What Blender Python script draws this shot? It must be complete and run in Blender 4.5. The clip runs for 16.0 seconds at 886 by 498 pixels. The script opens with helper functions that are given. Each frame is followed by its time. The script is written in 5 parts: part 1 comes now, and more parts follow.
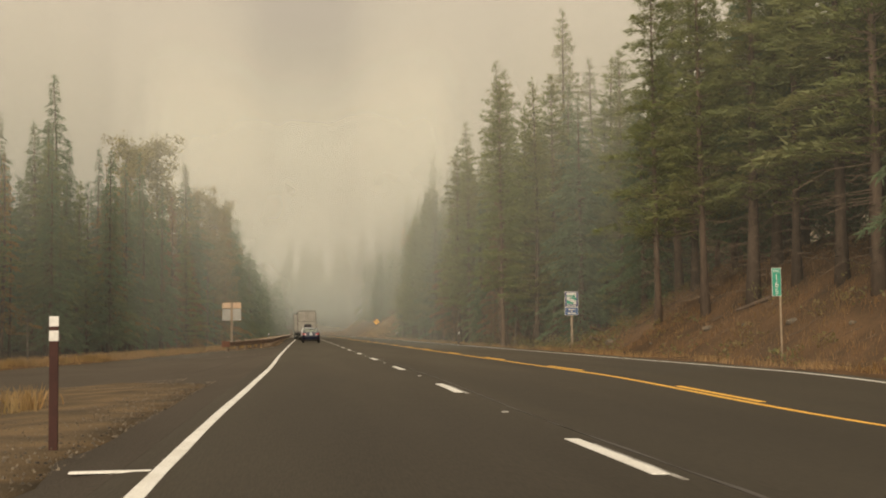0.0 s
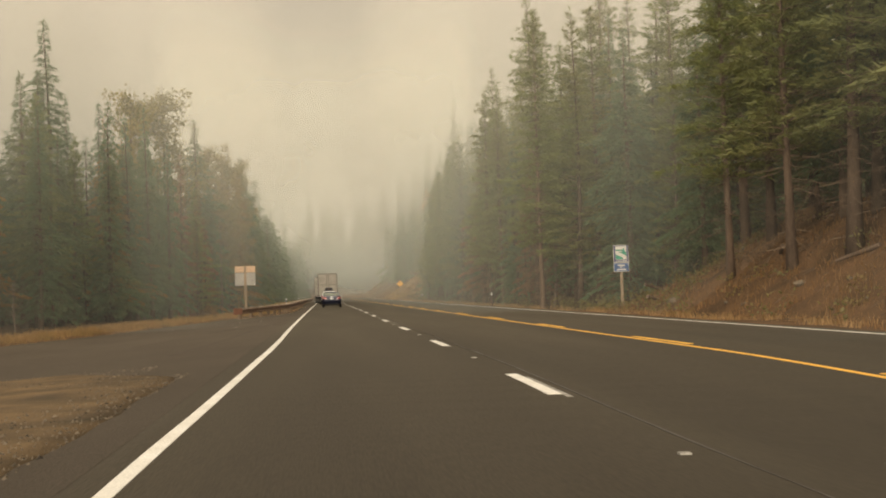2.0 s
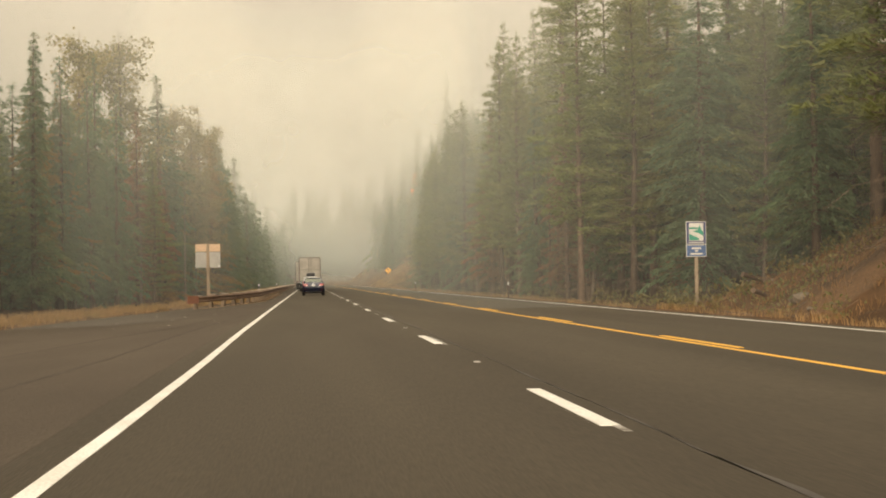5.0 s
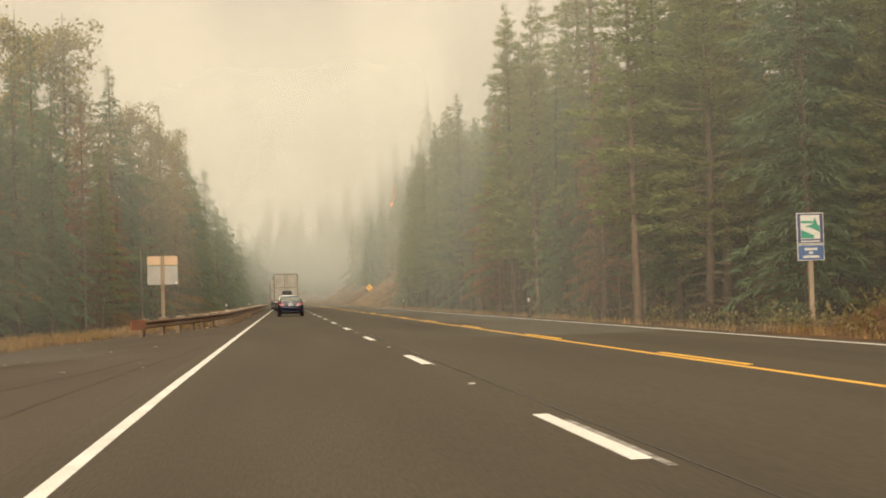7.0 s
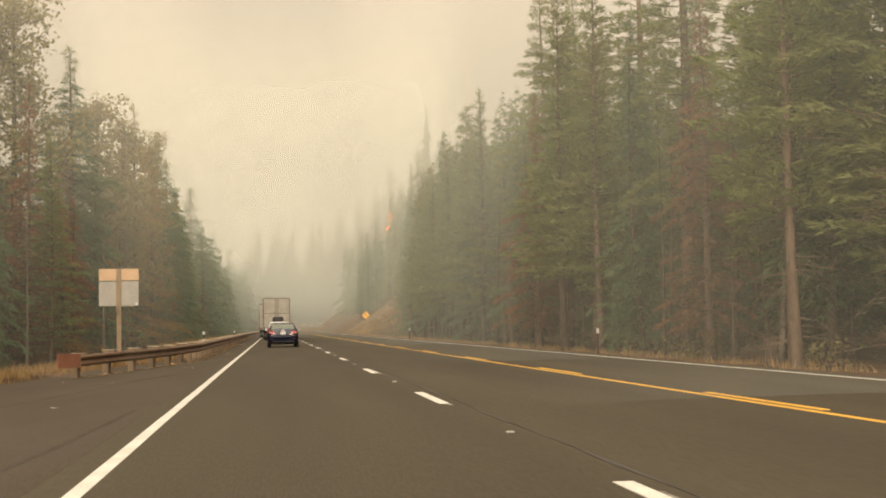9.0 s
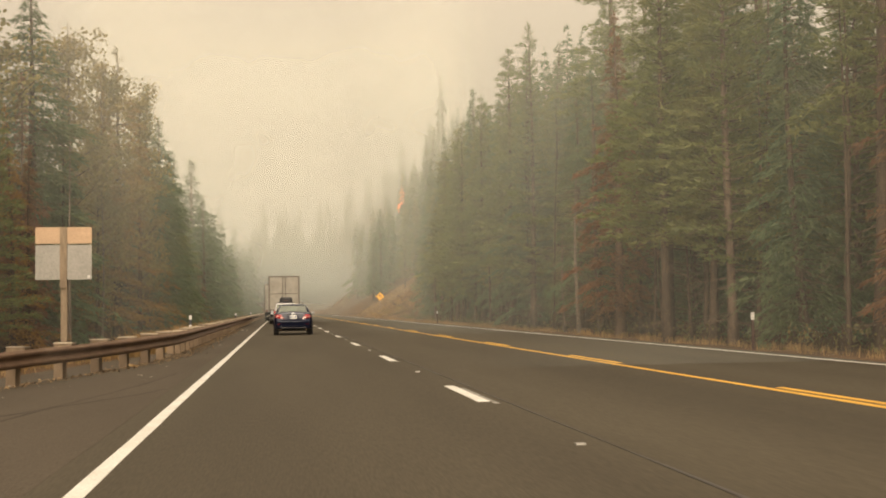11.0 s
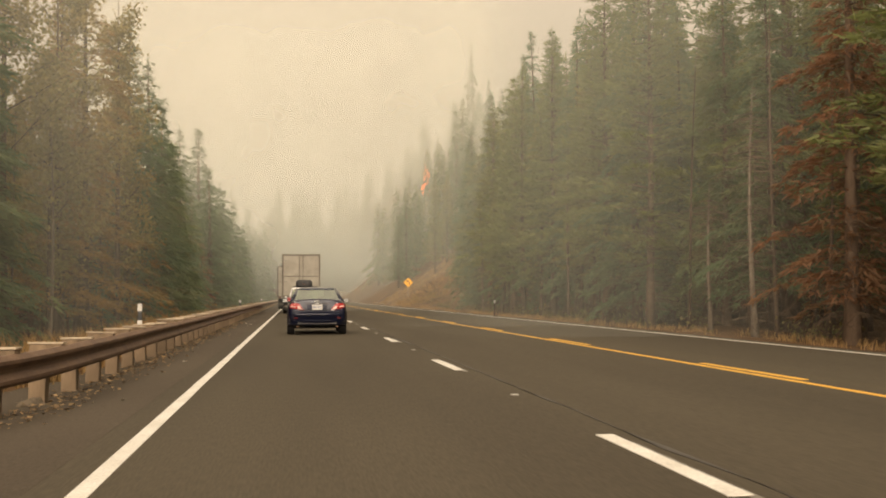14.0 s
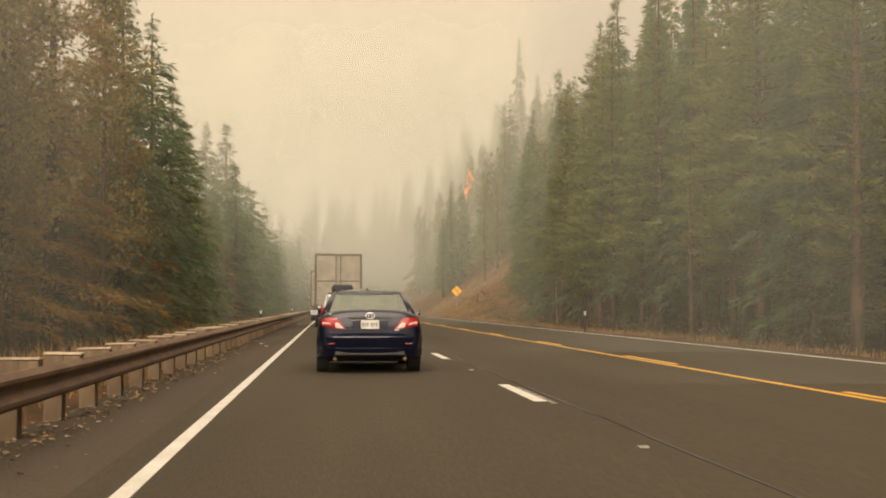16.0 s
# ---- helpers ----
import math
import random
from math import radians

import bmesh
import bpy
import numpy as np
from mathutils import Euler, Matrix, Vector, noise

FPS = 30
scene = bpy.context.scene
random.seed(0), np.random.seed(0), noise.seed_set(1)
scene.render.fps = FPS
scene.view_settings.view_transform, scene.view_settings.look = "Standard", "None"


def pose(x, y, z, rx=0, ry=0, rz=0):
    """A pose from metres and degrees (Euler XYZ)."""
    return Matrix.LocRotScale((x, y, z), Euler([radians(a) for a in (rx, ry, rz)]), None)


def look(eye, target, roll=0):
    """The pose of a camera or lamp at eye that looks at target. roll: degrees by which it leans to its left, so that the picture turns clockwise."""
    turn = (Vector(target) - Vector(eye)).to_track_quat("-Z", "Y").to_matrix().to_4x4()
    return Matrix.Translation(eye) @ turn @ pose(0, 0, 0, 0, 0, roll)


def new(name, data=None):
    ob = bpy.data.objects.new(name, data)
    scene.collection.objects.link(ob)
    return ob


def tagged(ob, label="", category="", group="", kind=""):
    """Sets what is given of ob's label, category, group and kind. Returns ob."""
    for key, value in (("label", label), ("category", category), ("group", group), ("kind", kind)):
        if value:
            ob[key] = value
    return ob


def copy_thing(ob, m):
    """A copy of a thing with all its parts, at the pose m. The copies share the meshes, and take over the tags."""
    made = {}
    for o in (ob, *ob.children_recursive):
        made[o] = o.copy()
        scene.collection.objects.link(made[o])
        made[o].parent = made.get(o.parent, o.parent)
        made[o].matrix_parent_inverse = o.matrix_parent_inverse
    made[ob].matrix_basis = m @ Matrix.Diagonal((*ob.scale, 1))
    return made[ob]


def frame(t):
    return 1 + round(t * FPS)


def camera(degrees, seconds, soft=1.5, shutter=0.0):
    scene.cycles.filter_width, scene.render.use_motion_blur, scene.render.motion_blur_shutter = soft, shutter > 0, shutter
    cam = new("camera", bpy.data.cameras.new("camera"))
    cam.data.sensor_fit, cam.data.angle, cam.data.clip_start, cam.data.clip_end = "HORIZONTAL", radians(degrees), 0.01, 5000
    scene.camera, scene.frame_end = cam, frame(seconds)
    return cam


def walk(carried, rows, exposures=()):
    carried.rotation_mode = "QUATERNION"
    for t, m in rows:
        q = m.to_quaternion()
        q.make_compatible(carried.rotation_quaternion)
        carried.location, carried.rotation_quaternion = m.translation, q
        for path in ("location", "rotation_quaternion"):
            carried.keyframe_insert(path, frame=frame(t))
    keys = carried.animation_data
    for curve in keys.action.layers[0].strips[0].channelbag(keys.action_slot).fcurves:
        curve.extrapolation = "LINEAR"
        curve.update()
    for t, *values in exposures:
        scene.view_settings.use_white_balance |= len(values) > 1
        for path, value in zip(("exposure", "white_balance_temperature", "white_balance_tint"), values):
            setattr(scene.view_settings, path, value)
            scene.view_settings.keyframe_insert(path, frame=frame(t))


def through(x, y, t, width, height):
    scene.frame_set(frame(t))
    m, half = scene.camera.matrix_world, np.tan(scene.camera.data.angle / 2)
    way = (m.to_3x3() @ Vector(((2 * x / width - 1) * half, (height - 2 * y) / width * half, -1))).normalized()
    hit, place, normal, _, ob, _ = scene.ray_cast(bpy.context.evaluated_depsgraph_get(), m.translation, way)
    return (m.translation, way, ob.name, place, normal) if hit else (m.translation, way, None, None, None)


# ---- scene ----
cam = camera(40.0, 16.0, soft=1.9)
PATH = [
    (0, (-0.816, -0.193, 1.063), (-0.586, 1.789, 1.197), -0.7),
    (0.5, (-0.812, 1.365, 1.104), (-0.612, 3.352, 1.21), -1.3),
    (1, (-0.723, 3.371, 1.117), (-0.517, 5.358, 1.202), -1.6),
    (1.5, (-0.666, 5.46, 1.137), (-0.465, 7.448, 1.212), -2.1),
    (2, (-0.578, 7.838, 1.151), (-0.383, 9.827, 1.221), -1.9),
    (2.5, (-0.465, 10.566, 1.126), (-0.261, 12.554, 1.19), -2.3),
    (3, (-0.395, 13.226, 1.133), (-0.178, 15.214, 1.178), -2.5),
    (5.5, (-0.308, 27.613, 1.108), (-0.085, 29.6, 1.162), -0.6),
    (6, (-0.3, 31.002, 1.088), (-0.068, 32.986, 1.178), -0.7),
    (6.5, (-0.343, 34.31, 1.096), (-0.089, 36.292, 1.187), -1.3),
    (7, (-0.375, 37.79, 1.097), (-0.115, 39.771, 1.176), -1.5),
    (7.5, (-0.397, 41.3, 1.092), (-0.126, 43.279, 1.178), -1.9),
    (8, (-0.45, 45.052, 1.128), (-0.19, 47.033, 1.221), -1.9),
    (8.5, (-0.452, 48.952, 1.114), (-0.186, 50.931, 1.239), -1.2),
    (9, (-0.514, 52.495, 1.125), (-0.237, 54.471, 1.251), -0.9),
    (11.5, (-0.586, 70.446, 1.205), (-0.327, 72.427, 1.299), -0.7),
    (12, (-0.566, 73.539, 1.236), (-0.343, 75.523, 1.351), 0.2),
    (12.5, (-0.576, 76.989, 1.184), (-0.355, 78.974, 1.293), 0.7),
    (13, (-0.6, 80.254, 1.237), (-0.378, 82.237, 1.364), 0.6),
    (13.5, (-0.56, 83.941, 1.2), (-0.337, 85.926, 1.299), 0.4),
    (14, (-0.639, 87.529, 1.163), (-0.397, 89.513, 1.241), -0.2),
    (14.5, (-0.582, 91.372, 1.191), (-0.345, 93.357, 1.243), 0.5),
    (15, (-0.569, 95.381, 1.175), (-0.385, 97.372, 1.229), 1.3),
    (15.5, (-0.549, 99.748, 1.159), (-0.37, 101.739, 1.214), 0.5),
    (16, (-0.633, 104.004, 1.155), (-0.449, 105.993, 1.25), 0.0),
]
walk(
    cam,
    [(t, look(eye, target, roll)) for t, eye, target, roll in PATH],
    exposures=[(0, -0.24, 6300, 11), (1.5, -0.14, 6300, 11), (3, 0.04, 6350, 11), (5.5, 0.20, 6350, 11.5), (9, 0.22, 6500, 12.2), (12.5, 0.20, 6650, 14.0), (16, 0.18, 6800, 14.7)],
)
# ---------------------------------------------------------------- world and light
SUN_UP, SUN_FROM = radians(23), radians(195)
world = bpy.data.worlds.new("smoky_sky")
scene.world = world
world.use_nodes = True
wn, wl = world.node_tree.nodes, world.node_tree.links
wn.clear()
w_out, w_bg = wn.new("ShaderNodeOutputWorld"), wn.new("ShaderNodeBackground")
w_co, w_sep, w_ramp = wn.new("ShaderNodeTexCoord"), wn.new("ShaderNodeSeparateXYZ"), wn.new("ShaderNodeValToRGB")
w_noise, w_madd = wn.new("ShaderNodeTexNoise"), wn.new("ShaderNodeMath")
w_sky, w_mul, w_mix = wn.new("ShaderNodeTexSky"), wn.new("ShaderNodeVectorMath"), wn.new("ShaderNodeMix")
w_sky.sky_type, w_sky.sun_disc = "NISHITA", False
w_sky.sun_elevation, w_sky.sun_rotation = SUN_UP, SUN_FROM
w_sky.dust_density, w_sky.air_density = 8.0, 2.0
w_mul.operation, w_mul.inputs[1].default_value = "MULTIPLY", (0.1, 0.1, 0.1)
w_mix.data_type, w_mix.inputs["Factor"].default_value = "RGBA", 0.9
w_noise.inputs["Scale"].default_value, w_noise.inputs["Detail"].default_value = 2.2, 3.0
w_madd.operation, w_madd.inputs[1].default_value = "MULTIPLY_ADD", 0.10
stops = w_ramp.color_ramp.elements
stops[0].position, stops[0].color = 0.03, (0.505, 0.46, 0.34, 1)
stops[1].position, stops[1].color = 0.70, (1.14, 0.97, 0.74, 1)
for at_, col_ in ((0.10, (0.59, 0.515, 0.368, 1)), (0.20, (0.665, 0.558, 0.395, 1)), (0.34, (0.79, 0.645, 0.47, 1))):
    s_ = stops.new(at_)
    s_.color = col_
wl.new(w_co.outputs["Generated"], w_sep.inputs[0])
wl.new(w_co.outputs["Generated"], w_noise.inputs["Vector"])
wl.new(w_noise.outputs["Fac"], w_madd.inputs[0])
wl.new(w_sep.outputs["Z"], w_madd.inputs[2])
wl.new(w_madd.outputs[0], w_ramp.inputs["Fac"])
wl.new(w_sky.outputs[0], w_mul.inputs[0])
wl.new(w_mul.outputs[0], w_mix.inputs["A"])
wl.new(w_ramp.outputs[0], w_mix.inputs["B"])
wl.new(w_mix.outputs["Result"], w_bg.inputs["Color"])
wl.new(w_bg.outputs[0], w_out.inputs["Surface"])
w_bg.inputs["Strength"].default_value = 0.89

sun = new("sun", bpy.data.lights.new("sun", "SUN"))
sun.data.energy, sun.data.angle, sun.data.color = 5.8, radians(60), (1.0, 0.86, 0.67)
sun.matrix_basis = look((math.sin(SUN_FROM) * 60, math.cos(SUN_FROM) * 60, 60 * math.tan(SUN_UP)), (0, 0, 0))

# ---------------------------------------------------------------- materials


def mat(name, c1, c2, scale=3.0, rough=0.8, bump=0.15, fine=30.0, metal=0.0, stretch=(1, 1, 1), coat=0.0, world_space=False, island=0.0, spec=0.5, per_object=0.0):
    """A two-scale noise material: large stains between c1 and c2, and a fine grain with relief."""
    m = bpy.data.materials.new(name)
    m.use_nodes = True
    n, l = m.node_tree.nodes, m.node_tree.links
    b = n["Principled BSDF"]
    mp = n.new("ShaderNodeMapping")
    mp.inputs["Scale"].default_value = stretch
    if world_space:
        l.new(n.new("ShaderNodeNewGeometry").outputs["Position"], mp.inputs[0])
    else:
        l.new(n.new("ShaderNodeTexCoord").outputs["Object"], mp.inputs[0])
    big, small = n.new("ShaderNodeTexNoise"), n.new("ShaderNodeTexNoise")
    big.inputs["Scale"].default_value, big.inputs["Detail"].default_value = scale, 4
    small.inputs["Scale"].default_value, small.inputs["Detail"].default_value = fine, 3
    l.new(mp.outputs[0], big.inputs["Vector"])
    l.new(mp.outputs[0], small.inputs["Vector"])
    ramp = n.new("ShaderNodeMapRange")
    ramp.inputs[1].default_value, ramp.inputs[2].default_value = 0.3, 0.7
    l.new(big.outputs["Fac"], ramp.inputs[0])
    mix = n.new("ShaderNodeMix")
    mix.data_type = "RGBA"
    mix.inputs["A"].default_value, mix.inputs["B"].default_value = (*c1, 1), (*c2, 1)
    l.new(ramp.outputs[0], mix.inputs["Factor"])
    grain = n.new("ShaderNodeMapRange")
    grain.inputs[1].default_value, grain.inputs[2].default_value = 0.25, 0.75
    grain.inputs[3].default_value, grain.inputs[4].default_value = 0.78, 1.22
    l.new(small.outputs["Fac"], grain.inputs[0])
    value = grain.outputs[0]
    for amount, source in ((island, "island"), (per_object, "object")):
        if amount:
            ri = n.new("ShaderNodeNewGeometry").outputs["Random Per Island"] if source == "island" else n.new("ShaderNodeObjectInfo").outputs["Random"]
            spread, times = n.new("ShaderNodeMapRange"), n.new("ShaderNodeMath")
            spread.inputs[3].default_value, spread.inputs[4].default_value = 1 - amount, 1 + amount
            times.operation = "MULTIPLY"
            l.new(ri, spread.inputs[0])
            l.new(spread.outputs[0], times.inputs[0])
            l.new(value, times.inputs[1])
            value = times.outputs[0]
    mul = n.new("ShaderNodeVectorMath")
    mul.operation = "SCALE"
    l.new(mix.outputs["Result"], mul.inputs[0])
    l.new(value, mul.inputs["Scale"])
    l.new(mul.outputs[0], b.inputs["Base Color"])
    b.inputs["Roughness"].default_value, b.inputs["Metallic"].default_value = rough, metal
    b.inputs["Specular IOR Level"].default_value = spec
    if coat:
        b.inputs["Coat Weight"].default_value, b.inputs["Coat Roughness"].default_value = coat, 0.04
    if bump:
        bp = n.new("ShaderNodeBump")
        bp.inputs["Strength"].default_value, bp.inputs["Distance"].default_value = bump, 0.02
        l.new(small.outputs["Fac"], bp.inputs["Height"])
        l.new(bp.outputs[0], b.inputs["Normal"])
    return m


def leaf_mat(name, c1, c2, c3, through=0.5):
    """Needles or leaves: each spray takes a tint between c1 and c2, each tree leans towards c3; some light passes through."""
    m = bpy.data.materials.new(name)
    m.use_nodes = True
    n, l = m.node_tree.nodes, m.node_tree.links
    b = n["Principled BSDF"]
    ri, ro = n.new("ShaderNodeNewGeometry"), n.new("ShaderNodeObjectInfo")
    a, c = n.new("ShaderNodeMix"), n.new("ShaderNodeMix")
    a.data_type = c.data_type = "RGBA"
    a.inputs["A"].default_value, a.inputs["B"].default_value = (*c1, 1), (*c2, 1)
    l.new(ri.outputs["Random Per Island"], a.inputs["Factor"])
    noise_, mp, half = n.new("ShaderNodeTexNoise"), n.new("ShaderNodeMapRange"), n.new("ShaderNodeMath")
    noise_.inputs["Scale"].default_value = 0.35
    l.new(n.new("ShaderNodeNewGeometry").outputs["Position"], noise_.inputs["Vector"])
    mp.inputs[1].default_value, mp.inputs[2].default_value = 0.4, 0.75
    l.new(noise_.outputs["Fac"], mp.inputs[0])
    half.operation = "MULTIPLY"
    l.new(mp.outputs[0], half.inputs[0])
    l.new(ro.outputs["Random"], half.inputs[1])
    l.new(half.outputs[0], c.inputs["Factor"])
    l.new(a.outputs["Result"], c.inputs["A"])
    c.inputs["B"].default_value = (*c3, 1)
    l.new(c.outputs["Result"], b.inputs["Base Color"])
    b.inputs["Roughness"].default_value, b.inputs["Specular IOR Level"].default_value = 0.6, 0.5
    tr, mx = n.new("ShaderNodeBsdfTranslucent"), n.new("ShaderNodeMixShader")
    l.new(c.outputs["Result"], tr.inputs["Color"])
    mx.inputs[0].default_value = through
    l.new(b.outputs[0], mx.inputs[1])
    l.new(tr.outputs[0], mx.inputs[2])
    l.new(mx.outputs[0], n["Material Output"].inputs["Surface"])
    return m


def glow_mat(name, col, strength):
    m = bpy.data.materials.new(name)
    m.use_nodes = True
    b = m.node_tree.nodes["Principled BSDF"]
    b.inputs["Base Color"].default_value = (*col, 1)
    b.inputs["Emission Color"].default_value, b.inputs["Emission Strength"].default_value = (*col, 1), strength
    b.inputs["Roughness"].default_value = 0.25
    return m


def dim_road_start(m, y0, y1, low):
    """Darkens a material's colour over the first stretch of the road: dimmer light there, put into the pavement colour.
    """
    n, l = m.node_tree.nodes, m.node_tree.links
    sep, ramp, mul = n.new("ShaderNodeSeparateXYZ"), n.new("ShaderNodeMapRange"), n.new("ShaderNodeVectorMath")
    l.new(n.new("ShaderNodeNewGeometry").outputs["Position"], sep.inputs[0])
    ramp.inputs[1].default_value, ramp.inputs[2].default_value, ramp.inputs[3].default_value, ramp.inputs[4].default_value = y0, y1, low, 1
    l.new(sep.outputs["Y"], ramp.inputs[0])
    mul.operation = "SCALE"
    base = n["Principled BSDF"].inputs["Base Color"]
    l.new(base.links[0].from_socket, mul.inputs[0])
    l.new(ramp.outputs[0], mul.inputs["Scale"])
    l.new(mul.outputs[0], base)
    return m


